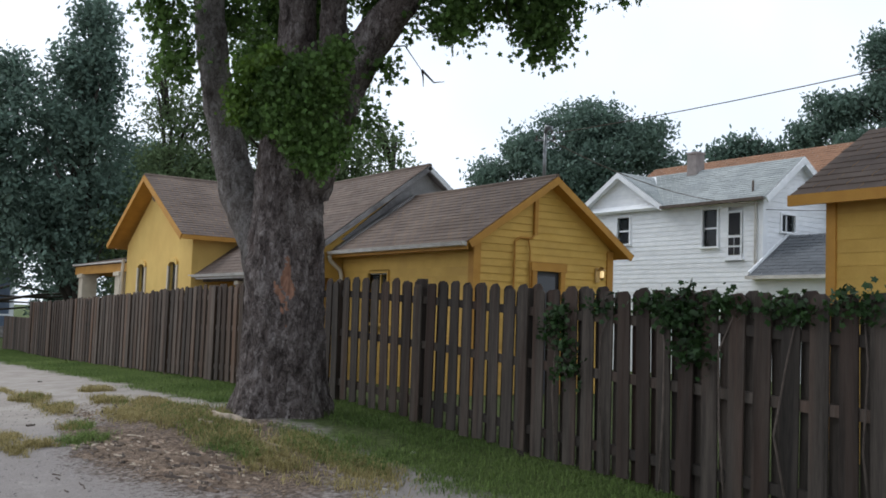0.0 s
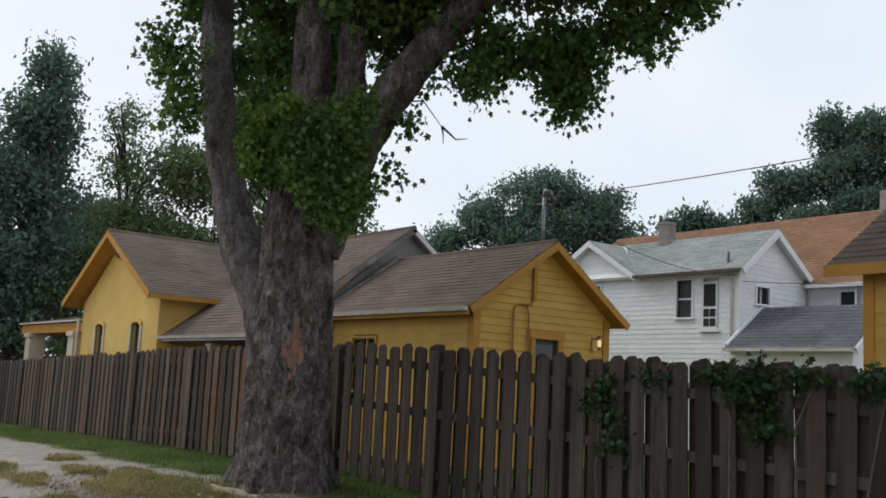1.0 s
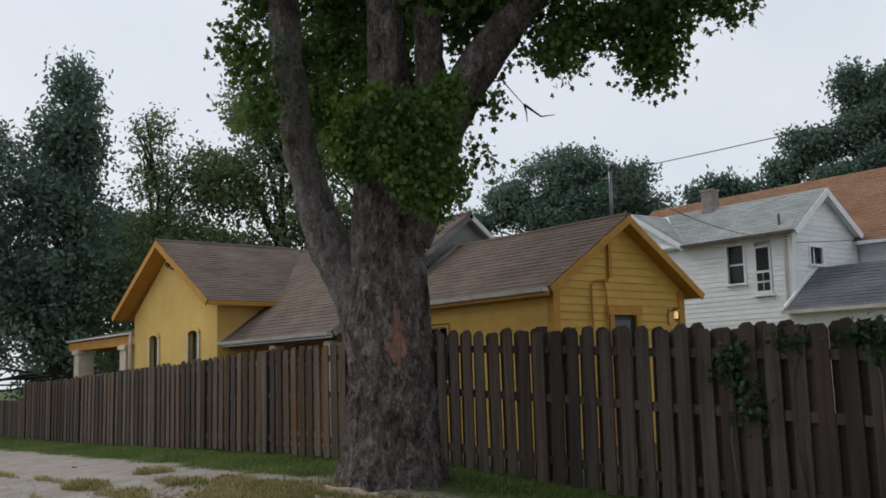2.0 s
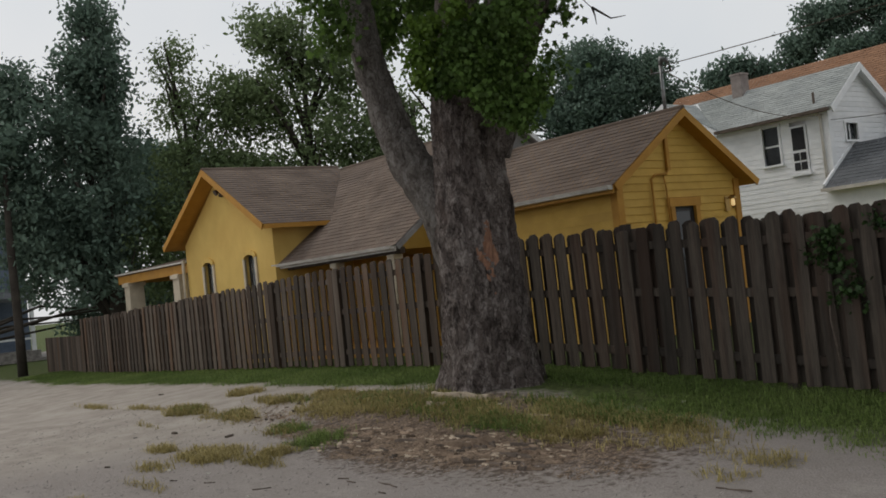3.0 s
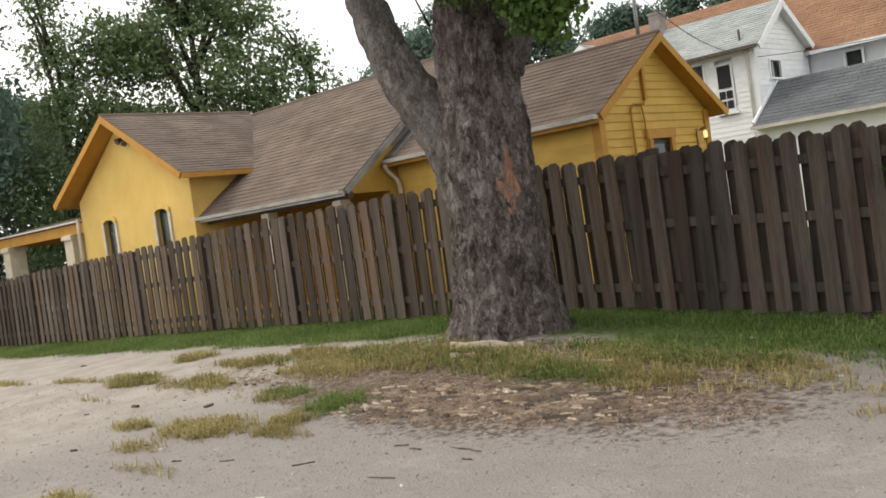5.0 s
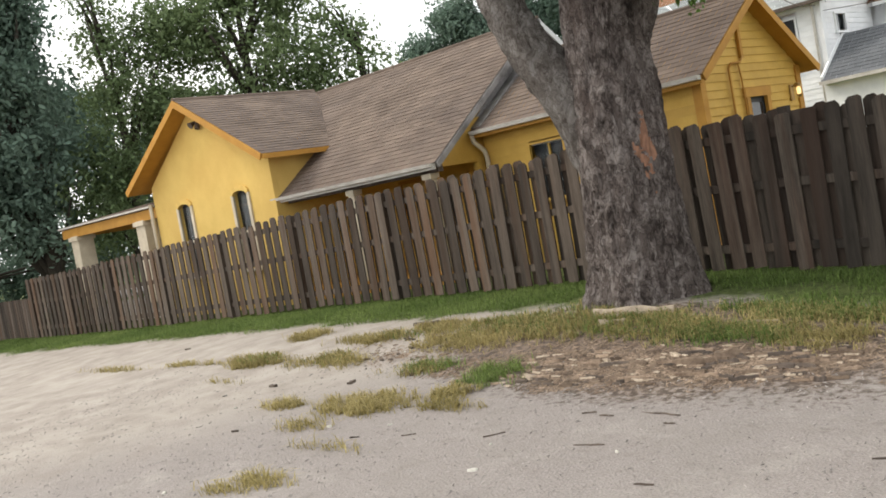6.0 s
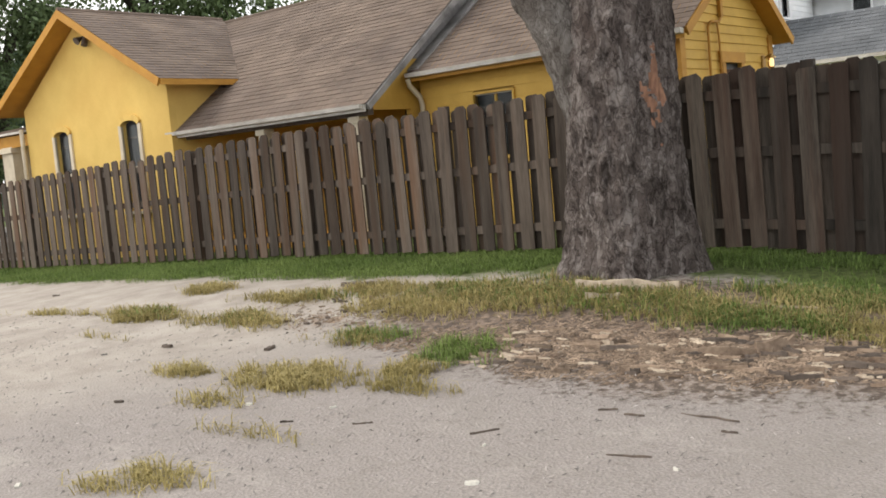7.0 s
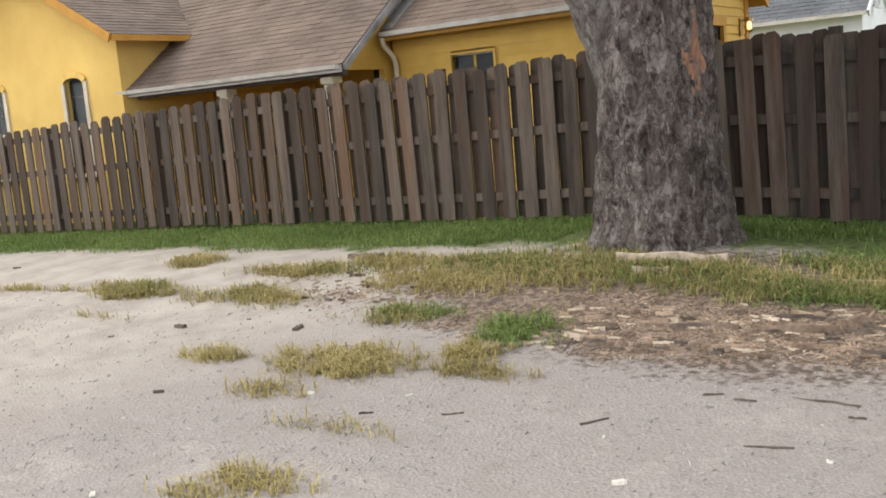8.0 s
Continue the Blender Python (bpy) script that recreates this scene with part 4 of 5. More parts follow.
blue = gabled_house("blue_house", "distant blue-grey house across the street", -36.5, -31.5, -7.5, 2.3, 5.6, 8.2, BLUE, SHINGLE_SLATE, "x", [(0.6, 4.2, 0.9, 1.4, -31.38, "x", 1), (-3.5, 4.2, 0.9, 1.4, -31.38, "x", 1)])
part("porch_roof", Build().slab((-31.5, -6.5, 3.0), (-31.5, 2.2, 3.0), (-29.6, 2.2, 2.55), (-29.6, -6.5, 2.55), 0.15), SHINGLE_SLATE, blue)
for y in (-6.3, -3.0, 0.2, 2.0):
    part("porch_post", Build().box(-29.85, -29.7, y - 0.08, y + 0.08, 0.0, 2.5, 0.01), WHITE, blue)
part("porch_rail", Build().box(-29.8, -29.74, -6.3, 2.0, 0.85, 0.93), WHITE, blue)
part("porch_floor", Build().box(-31.5, -29.6, -6.5, 2.2, 0.0, 0.4), STONE, blue)


# ---- fence ----
def picket_mesh(k, mat):
    """One dog-eared board, base at the origin, slightly bowed and worn."""
    r = random.Random(k)
    w, t, h = 0.150 + 0.014 * r.random(), 0.018, 1.60 + 0.06 * r.random()
    b = Build()
    c, tip = 0.03 + 0.015 * r.random(), 0.012 * (r.random() - 0.5)
    ring = [(-w / 2, 0), (w / 2, 0.02 * r.random()), (w / 2, h - c + tip), (w / 2 - c, h), (-w / 2 + c, h - 0.01 * r.random()), (-w / 2, h - c - tip)]
    bow = 0.012 * (r.random() - 0.5)
    b.prism(ring, -t / 2, t / 2, "y")
    b.v = [(x + bow * math.sin(z * 1.8), y + 0.5 * bow * math.sin(z * 2.2), z) for x, y, z in b.v]
    return b.mesh("picket", mat)


def fence():
    f = thing("fence", "weathered grey-brown wooden shadowbox privacy fence", "fence")
    meshes = [picket_mesh(k, FENCE) for k in range(9)]
    dark_boards = [picket_mesh(k + 20, FENCE_DARK) for k in range(9)]
    posts = [-16.35, -14.0, -11.7, -9.35, -6.95, -4.55, -2.15, 0.25, 2.35, 4.4, 6.4, 8.6, 10.9, 13.2, 15.5]
    for x in posts:
        z = lift(x, 0)
        part("post", Build().box(x - 0.055, x + 0.055, -0.045, 0.045, z - 0.1, z + 1.66 * (1 - 0.006 * max(0.0, -2.0 - x) + 0.010 * max(0.0, x - 3.0)) + (0.05 if x in (0.25, 4.4) else 0), 0.006), FENCE_DARK if x > 3 else FENCE, f, "square fence post")
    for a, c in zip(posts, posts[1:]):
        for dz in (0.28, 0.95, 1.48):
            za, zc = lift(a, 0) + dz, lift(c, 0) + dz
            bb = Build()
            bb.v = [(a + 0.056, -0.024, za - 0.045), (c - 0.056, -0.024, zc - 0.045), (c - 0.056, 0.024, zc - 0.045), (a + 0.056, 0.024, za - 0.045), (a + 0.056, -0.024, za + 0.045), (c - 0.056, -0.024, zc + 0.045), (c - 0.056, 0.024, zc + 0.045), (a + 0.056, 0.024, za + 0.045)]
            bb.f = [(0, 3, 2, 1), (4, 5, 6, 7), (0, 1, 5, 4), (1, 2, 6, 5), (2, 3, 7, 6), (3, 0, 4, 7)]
            part("rail", bb, FENCE_DARK if a > 2 else FENCE, f)
    r = random.Random(8)
    for a, c in zip(posts, posts[1:]):
        n = round((c - a) / 0.252)
        lean = 1.6 * (r.random() - 0.5)
        for i in range(n):
            for side in (-1, 1):
                x = a + (c - a) * (i + (0.0 if side < 0 else 0.5)) / n
                p = new("picket", (dark_boards if x > 2.2 + 0.8 * r.random() else meshes)[r.randrange(9)])
                p.parent = f
                p.location = (x + 0.012 * (r.random() - 0.5), side * (0.036 if side > 0 or i else 0.058), lift(x, 0) + 0.03 + 0.03 * r.random())
                p.scale = (1, 1, 1 - 0.006 * max(0.0, -2.0 - x) + 0.010 * max(0.0, x - 3.0))
                p.rotation_euler = (0, radians(lean + 1.4 * (r.random() - 0.5)), radians(3 * (r.random() - 0.5)))
    return f


fence()


def low_fence():
    f = thing("low_fence", "low grey board fence beyond the tall one", "fence")
    for i in range(24):
        x = -16.6 - 0.16 * i
        z = lift(x, 0)
        part("picket", Build().prism([(x - 0.07, z), (x + 0.07, z), (x + 0.07, z + 1.02), (x + 0.04, z + 1.06), (x - 0.04, z + 1.06), (x - 0.07, z + 1.02)], -0.02, 0.0, "y"), FENCE, f)
    for dz in (0.3, 0.85):
        part("rail", Build().box(-20.4, -16.5, 0.001, 0.04, lift(-18, 0) + dz - 0.04, lift(-18, 0) + dz + 0.04), FENCE, f)


low_fence()


# ---- trees ----
def leaf_mesh(name, mat, centres, size, seed, lobes=True, droop=0.4, flat=0.35):
    """Many small leaves, each a lobed blade turned at random, at the given places."""
    g = np.random.default_rng(seed)
    c = np.asarray(centres, float)
    n = len(c)
    if lobes:
        ang = np.radians([0, 35, 58, 95, 122, 180, 238, 265, 302, 325])
        rad = np.array([1.0, 0.55, 0.92, 0.45, 0.7, 0.35, 0.7, 0.45, 0.92, 0.55])
    else:
        ang = np.radians([0, 50, 130, 180, 230, 310])
        rad = np.array([1.0, 0.55, 0.5, 0.8, 0.5, 0.55])
    k = len(ang)
    u = g.normal(size=(n, 3))
    u[:, 2] -= droop
    u /= np.linalg.norm(u, axis=1, keepdims=True)
    w = g.normal(size=(n, 3))
    w[:, 2] += flat * 2
    w -= (w * u).sum(1, keepdims=True) * u
    w /= np.linalg.norm(w, axis=1, keepdims=True)
    v = np.cross(w, u)
    s = size * (0.6 + 0.8 * g.random(n))
    px, py = rad * np.cos(ang), rad * np.sin(ang) * 0.9
    pts = c[:, None] + s[:, None, None] * (px[None, :, None] * u[:, None] + py[None, :, None] * v[:, None] - 0.25 * np.abs(py)[None, :, None] * w[:, None])
    me = bpy.data.meshes.new(name)
    me.vertices.add(n * k)
    me.vertices.foreach_set("co", pts.reshape(-1))
    me.loops.add(n * k)
    me.loops.foreach_set("vertex_index", np.arange(n * k, dtype=np.int32))
    me.polygons.add(n)
    me.polygons.foreach_set("loop_start", np.arange(0, n * k, k, dtype=np.int32))
    me.polygons.foreach_set("loop_total", np.full(n, k, np.int32))
    me.materials.append(mat)
    me.update()
    me.validate()
    return me


def clumps(blobs, per, seed, clump=0.3, inner=0.45):
    """Leaf places gathered in sprays: per leaves a spray, the sprays near the skin of ellipsoid blobs (x, y, z, rx, ry, rz, sprays)."""
    g = np.random.default_rng(seed)
    out = []
    for x, y, z, rx, ry, rz, n in blobs:
        d = g.normal(size=(n, 3))
        d /= np.linalg.norm(d, axis=1, keepdims=True)
        r = inner + (1 - inner) * g.random(n) ** 0.5
        r *= 0.82 + 0.3 * np.sin(3.1 * d[:, 0] + 2.3 * d[:, 1] + x) * np.cos(2.7 * d[:, 2] + y)
        mid = np.array([x, y, z]) + d * r[:, None] * np.array([rx, ry, rz])
        k = g.poisson(per, n) + 1
        out.append(np.repeat(mid, k, axis=0) + g.normal(size=(k.sum(), 3)) * clump * np.array([1, 1, 0.75]))
    return np.concatenate(out)


def big_tree():
    t = thing("maple_tree", "old maple with scaly grey bark and three stems", "tree", at=(-0.15, 0.2, 0))
    cx, cy = 3.36, -1.42
    z0 = lift(cx, cy) - 0.25
    # trunk: flared foot, slight waist, widening into the fork
    prof = [(0.0, 0.74), (0.25, 0.63), (0.5, 0.565), (0.85, 0.515), (1.4, 0.475), (1.9, 0.475), (2.3, 0.46), (2.7, 0.42), (3.1, 0.405), (3.7, 0.385), (4.3, 0.34)]
    b = Build()
    rings, sides = 200, 150
    for i in range(rings + 1):
        h = 4.3 * i / rings
        j = max(k for k in range(len(prof)) if prof[k][0] <= h + 1e-9)
        j = min(j, len(prof) - 2)
        f = (h - prof[j][0]) / (prof[j + 1][0] - prof[j][0])
        r0 = prof[j][1] + f * (prof[j + 1][1] - prof[j][1])
        for s in range(sides):
            a = 2 * math.pi * s / sides
            ca, sa = math.cos(a), math.sin(a)
            flare = 0.20 * math.exp(-h / 0.3) * (math.sin(5 * a + 1.1) + 0.6 * math.sin(3 * a))
            lump = 0.05 * noise.noise(Vector((ca * 1.2, sa * 1.2, h * 0.8)))
            p = Vector((ca * 3.0, sa * 3.0, h * 1.8))
            p += 0.7 * noise.noise_vector(p * 0.8)
            plates = noise.voronoi(p)[0]
            crack = 0.75 * min(1.0, (plates[1] - plates[0]) * 2.6)
            p = Vector((ca * 5.4, sa * 5.4, h * 3.6))
            p += 0.9 * noise.noise_vector(p * 0.5)
            plates = noise.voronoi(p)[0]
            crack += 0.6 * min(1.0, (plates[1] - plates[0]) * 2.0)
            scale = 0.036 * crack + 0.016 * noise.noise(Vector((ca * 3, sa * 3, h * 2.2))) + 0.010 * noise.noise(Vector((ca * 14, sa * 14, h * 9)))
            r = r0 * (1 + flare + lump) + scale - 0.02
            lx = 0.03 * math.sin(h * 1.4) + 0.10 * max(0.0, h - 2.0)
            b.v.append((cx + lx + r * ca, cy - 0.02 * h + r * sa, z0 + h))
    for i in range(rings):
        for s in range(sides):
            p, q = i * sides + s, i * sides + (s + 1) % sides
            b.f.append((p, q, q + sides, p + sides))
    b.f.append(tuple(range(rings * sides, (rings + 1) * sides)))
    trunk = part("trunk", b, BARK, t, "thick trunk of flaking grey-brown bark", True)

    def limb(name, pts, radii, mat, label="", rough=0.03, steps=14):
        """A limb along a smooth line, with bark relief."""
        P, R = [Vector(p) for p in pts], radii
        path, rad = [], []
        for k in range(len(P) - 1):
            p0, p1, p2, p3 = P[max(k - 1, 0)], P[k], P[k + 1], P[min(k + 2, len(P) - 1)]
            for s in range(steps):
                u = s / steps
                path.append(0.5 * ((2 * p1) + (p2 - p0) * u + (2 * p0 - 5 * p1 + 4 * p2 - p3) * u * u + (3 * p1 - p0 - 3 * p2 + p3) * u ** 3))
                rad.append(R[k] + (R[k + 1] - R[k]) * u)
        path.append(P[-1])
        rad.append(R[-1])
        bb = Build()
        n = 40
        side = Vector((1, 0.2, 0.1))
        for i, p in enumerate(path):
            d = (path[min(i + 1, len(path) - 1)] - path[max(i - 1, 0)]).normalized()
            side = (side - d * side.dot(d)).normalized()
            up = d.cross(side)
            for s in range(n):
                a = 2 * math.pi * s / n
                w = side * math.cos(a) + up * math.sin(a)
                q = Vector((math.cos(a) * 3.2, math.sin(a) * 3.2, i * 0.22))
                pl = noise.voronoi(q + 0.4 * noise.noise_vector(q))[0]
                bb.v.append(tuple(p + w * (rad[i] * (1 + 0.06 * noise.noise(q * 0.5)) + rough * min(1, 2 * (pl[1] - pl[0])) - rough * 0.4)))
        for i in range(len(path) - 1):
            for s in range(n):
                a, c = i * n + s, i * n + (s + 1) % n
                bb.f.append((a, c, c + n, a + n))
        bb.f.append(tuple(range((len(path) - 1) * n, len(path) * n)))
        return part(name, bb, mat, t, label, True)

    limb("limb", [(3.28, -1.50, 1.5), (3.02, -1.66, 2.3), (2.68, -1.86, 3.0), (2.47, -1.98, 3.7), (2.46, -2.16, 4.5), (2.50, -2.3, 5.6), (2.45, -2.3, 7.5), (2.3, -2.3, 10.0)], [0.34, 0.29, 0.235, 0.205, 0.19, 0.18, 0.14, 0.06], BARK_PALE_LIT, "pale outer limb")
    limb("limb", [(3.36, -1.42, 2.6), (3.44, -1.48, 3.6), (3.52, -1.52, 4.6), (3.58, -1.55, 6.2), (3.6, -1.4, 9.0)], [0.42, 0.28, 0.235, 0.20, 0.10], BARK, "upright middle stem")
    limb("limb", [(3.50, -1.36, 2.9), (3.80, -1.20, 3.6), (4.12, -1.05, 4.3), (4.60, -0.72, 5.1), (5.15, -0.22, 5.9), (5.9, 0.5, 6.7)], [0.36, 0.30, 0.24, 0.21, 0.18, 0.10], BARK, "heavy limb leaning out")
    limb("limb", [(3.82, -1.2, 3.6), (3.98, -1.25, 4.6), (4.05, -1.3, 5.6), (4.1, -1.2, 8.0)], [0.24, 0.17, 0.14, 0.08], BARK)
    twigs = [((4.15, -0.95, 4.6), (4.25, -0.4, 4.72), (4.51, -0.3, 4.37)), ((4.51, -0.3, 4.38), (4.78, -0.3, 4.18), (5.0, -0.3, 4.15)), ((4.51, -0.3, 4.38), (4.54, -0.3, 4.28), (4.55, -0.3, 4.17)),
             ((5.3, 0.0, 6.0), (5.7, 0.5, 5.3), (5.8, 0.8, 4.6)), ((5.6, 0.3, 6.3), (6.2, 1.0, 5.7), (6.5, 1.5, 5.2)), ((4.7, -0.6, 5.2), (4.9, -0.6, 4.8), (5.1, -0.4, 4.6)),
             ((5.4, 0.1, 6.1), (5.5, 0.1, 5.4), (5.5, 0.3, 4.7)), ((2.5, -2.3, 5.0), (2.5, -2.7, 5.1), (2.6, -3.1, 4.9)), ((3.1, -1.75, 3.4), (3.3, -2.1, 3.6), (3.4, -2.3, 3.8))]
    for a, m, e in twigs:
        part("branch", Build().tube([a, m, e], [0.016, 0.009, 0.004], 6), BARK_FAR, t, "thin bare branch", True)
    low = [(5.05, 0.0, 5.25, 0.55, 0.55, 0.42, 46), (5.6, 0.65, 5.25, 0.5, 0.55, 0.5, 60), (5.55, 0.7, 4.75, 0.25, 0.3, 0.35, 26), (6.1, 1.2, 5.6, 0.45, 0.5, 0.4, 50), (5.0, -0.3, 4.85, 0.3, 0.3, 0.24, 13),
           (4.46, -0.86, 4.30, 0.08, 0.08, 0.16, 4), (4.40, -0.95, 3.72, 0.05, 0.06, 0.10, 3), (2.75, -2.95, 4.95, 0.22, 0.25, 0.42, 18), (2.80, -2.75, 4.40, 0.18, 0.2, 0.35, 14), (2.7, -1.1, 4.45, 0.5, 0.5, 0.55, 36), (3.1, -1.0, 4.7, 0.5, 0.5, 0.7, 26), (3.9, -0.5, 5.4, 0.6, 0.5, 0.6, 20), (6.5, 1.7, 6.1, 0.5, 0.5, 0.4, 50),
           (1.7, -0.4, 5.3, 0.6, 0.6, 0.7, 60), (0.9, -0.2, 6.1, 0.8, 0.7, 0.7, 70), (2.3, -0.5, 6.0, 0.6, 0.6, 0.8, 60), (1.6, -1.0, 6.4, 0.7, 0.7, 0.6, 60), (2.0, -1.9, 5.3, 0.3, 0.4, 0.5, 26), (1.9, -2.3, 6.0, 0.3, 0.3, 0.4, 12), (0.8, -0.7, 5.3, 0.5, 0.5, 0.5, 44), (0.4, -0.5, 6.2, 0.6, 0.6, 0.7, 50), (0.2, -0.4, 5.2, 0.4, 0.4, 0.4, 26)]
    # upper leaves; the outer blobs are unseen, added to shade fence and ground
    high_and_shade = [(5.6, 0.5, 6.6, 1.4, 1.4, 0.7, 240), (3.4, -1.6, 7.2, 1.7, 1.7, 1.3, 300), (2.4, -2.4, 6.7, 0.8, 0.8, 1.0, 90), (4.2, -1.0, 6.0, 1.1, 1.0, 0.7, 150), (6.6, 1.6, 7.2, 1.3, 1.3, 0.8, 150), (4.2, 0.6, 7.5, 1.7, 1.5, 1.2, 200), (2.4, -0.8, 8.4, 2.0, 2.0, 1.6, 200), (4.6, -2.2, 8.2, 1.8, 1.6, 1.3, 160), (6.8, -2.6, 8.6, 2.4, 2.4, 1.1, 320), (3.6, -4.6, 8.8, 2.6, 2.0, 1.1, 300), (8.6, 0.2, 8.8, 2.2, 2.4, 1.1, 300), (6.2, -0.4, 10.2, 4.0, 3.6, 1.4, 500), (1.2, -3.4, 9.4, 1.8, 2.2, 1.2, 180), (9.6, -2.6, 9.2, 1.8, 1.8, 0.9, 160), (7.6, -1.6, 7.4, 2.0, 1.6, 0.7, 260), (9.8, -0.2, 7.6, 1.8, 1.6, 0.7, 240), (8.6, 2.2, 8.0, 2.0, 1.8, 0.7, 240), (11.6, 0.6, 8.2, 1.6, 1.8, 0.7, 200), (5.4, -2.4, 7.0, 1.2, 1.2, 0.6, 120)]
    part("crown", leaf_mesh("crown", LEAF, clumps(low, 36, 3, 0.13, 0.2), 0.05, 11, droop=1.3, flat=0.1), None, t, "dense dark green lobed leaves", kind="stuff")
    part("crown", leaf_mesh("crown", LEAF, clumps(high_and_shade, 30, 5, 0.2), 0.075, 12), None, t, "dense dark green lobed leaves", kind="stuff")
    # extra leaf layer above the view, added only to block sky light below
    top = [(4.0, -1.5, 10.5, 3.6, 3.4, 1.6, 420), (7.0, 0.5, 10.0, 3.2, 3.2, 1.4, 380), (8.5, -2.5, 10.4, 3.0, 2.8, 1.2, 320), (4.5, 3.0, 10.0, 3.0, 2.6, 1.4, 300), (5.5, -4.5, 10.6, 2.8, 2.2, 1.1, 240), (10.5, 0.8, 9.6, 2.4, 2.6, 1.0, 260), (7.5, 1.5, 8.6, 2.6, 2.0, 0.8, 260), (10.0, 1.0, 7.6, 2.2, 1.8, 0.7, 240), (7.0, -2.0, 9.0, 2.6, 2.0, 0.9, 260)]
    part("crown", leaf_mesh("crown", LEAF, clumps(top, 24, 9, 0.3), 0.15, 15), None, t, "dense dark green lobed leaves", kind="stuff")
    # leafy shoots on the trunk itself, facing the road
    shoots = [(4.14, -2.12, 3.80, 0.14, 0.16, 0.20, 13), (4.34, -2.08, 3.90, 0.26, 0.2, 0.24, 34), (4.58, -1.88, 4.08, 0.28, 0.2, 0.22, 34), (4.30, -2.0, 3.58, 0.22, 0.16, 0.24, 30), (4.52, -1.85, 3.66, 0.22, 0.18, 0.28, 34), (4.66, -1.62, 3.84, 0.14, 0.16, 0.32, 22),
              (4.42, -1.9, 3.34, 0.14, 0.12, 0.18, 12), (4.60, -1.75, 3.30, 0.10, 0.1, 0.16, 7), (4.70, -1.55, 4.34, 0.16, 0.16, 0.14, 10), (3.98, -2.2, 3.56, 0.12, 0.12, 0.14, 9), (4.62, -1.68, 3.10, 0.08, 0.08, 0.18, 6), (4.74, -1.52, 3.34, 0.08, 0.08, 0.22, 8), (4.46, -1.85, 3.12, 0.05, 0.05, 0.10, 3)]
    part("leaf_shoot", leaf_mesh("leaf_shoot", LEAF, clumps(shoots, 62, 6, 0.08, 0.05), 0.041, 13, droop=1.3, flat=0.1), None, t, "dark leafy shoots on the trunk", kind="stuff")
    light = [(3.92, -2.36, 3.92, 0.13, 0.14, 0.20, 14), (4.08, -2.36, 4.14, 0.22, 0.12, 0.08, 12), (4.34, -2.22, 4.22, 0.2, 0.1, 0.06, 7), (3.86, -2.36, 3.62, 0.08, 0.1, 0.10, 6), (3.80, -2.36, 3.80, 0.06, 0.06, 0.06, 3)]
    part("leaf_shoot", leaf_mesh("leaf_shoot", LEAF_LIGHT, clumps(light, 36, 7, 0.075), 0.041, 14, droop=1.3, flat=0.1), None, t, "bright young leaves on the trunk", kind="stuff")
    # bare orange patch where bark has come off
    me = trunk.data
    me.materials.append(SCAR)
    for f in me.polygons:
        c = f.center
        z = c.z
        if 1.15 < z < 2.25:
            az = (math.atan2(c.y - cy, c.x - cx) + 0.672) * 0.5
            edge = 0.8 + 0.35 * rnd.random() + 1.4 * noise.noise(Vector((az * 14, z * 7, 2.0)))
            if ((az - 0.10) / 0.085) ** 2 + ((z - 1.70) / 0.27) ** 2 < edge * edge:
                f.material_index = 1
    return t


big_tree()


def far_tree(label, x, y, base, top, blobs, mat, size, per, seed, trunk_r=0.25, spread=0.5):
    t = thing("tree", label, "tree", "background trees")
    z = lift(x, y)
    b = Build().tube([(x, y, z - 0.2), (x + 0.1, y, z + (top - z) * 0.35), (x, y + 0.1, z + (top - z) * 0.8)], [trunk_r, trunk_r * 0.75, trunk_r * 0.25], 8, 0.1)
    part("trunk", b, BARK_FAR, t, "", True)
    g = random.Random(seed)
    for bx, by, bz, rx, ry, rz, n in blobs:
        s = Vector((x, y, max(z + 1.0, bz - 1.2 * rz - 0.5)))
        for _ in range(3):
            e = Vector((bx + rx * (g.random() - 0.5) * 1.3, by + ry * (g.random() - 0.5) * 1.3, bz + rz * (g.random() - 0.2) * 0.9))
            m = s.lerp(e, 0.5) + Vector((0, 0, 0.15 * (e - s).length * g.random()))
            part("limb", Build().tube([s, m, e], [trunk_r * 0.45, trunk_r * 0.25, 0.02], 6), BARK_FAR, t, "", True)
    part("crown", leaf_mesh("crown", mat, clumps(blobs, per, seed, spread, 0.25), size, seed + 50, False), None, t, "uneven leafy crown", kind="stuff")
    return t


far_tree("tall narrow dark blue-green tree beyond the house", -20.0, 2.2, 0, 11.5, [(-20.0, 2.2, 11.2, 0.7, 0.8, 1.2, 60), (-20.0, 2.1, 9.4, 1.3, 1.4, 1.5, 160), (-20.2, 1.6, 7.4, 1.9, 2.3, 1.7, 240), (-20.0, 1.8, 5.2, 2.2, 2.9, 1.8, 220), (-20.0, 1.2, 3.2, 2.0, 2.8, 1.6, 150), (-20.6, -0.4, 8.6, 0.9, 0.9, 1.3, 80), (-20.2, -0.2, 4.6, 1.6, 1.2, 2.6, 170)], LEAF_BLUE, 0.105, 28, 21, 0.3, 0.26)
far_tree("slender tree with thin feathery leaves beyond the house", -19.0, 4.6, 0, 9.6, [(-19.0, 4.4, 9.5, 0.7, 0.9, 1.0, 38), (-19.0, 4.9, 8.0, 1.2, 1.5, 1.2, 90), (-18.8, 5.0, 6.2, 1.5, 1.9, 1.4, 170), (-19.2, 4.2, 4.2, 1.8, 1.9, 1.5, 210), (-19.3, 3.9, 2.6, 1.6, 1.6, 1.2, 120)], LEAF_FAR, 0.081, 24, 22, 0.18, 0.28)
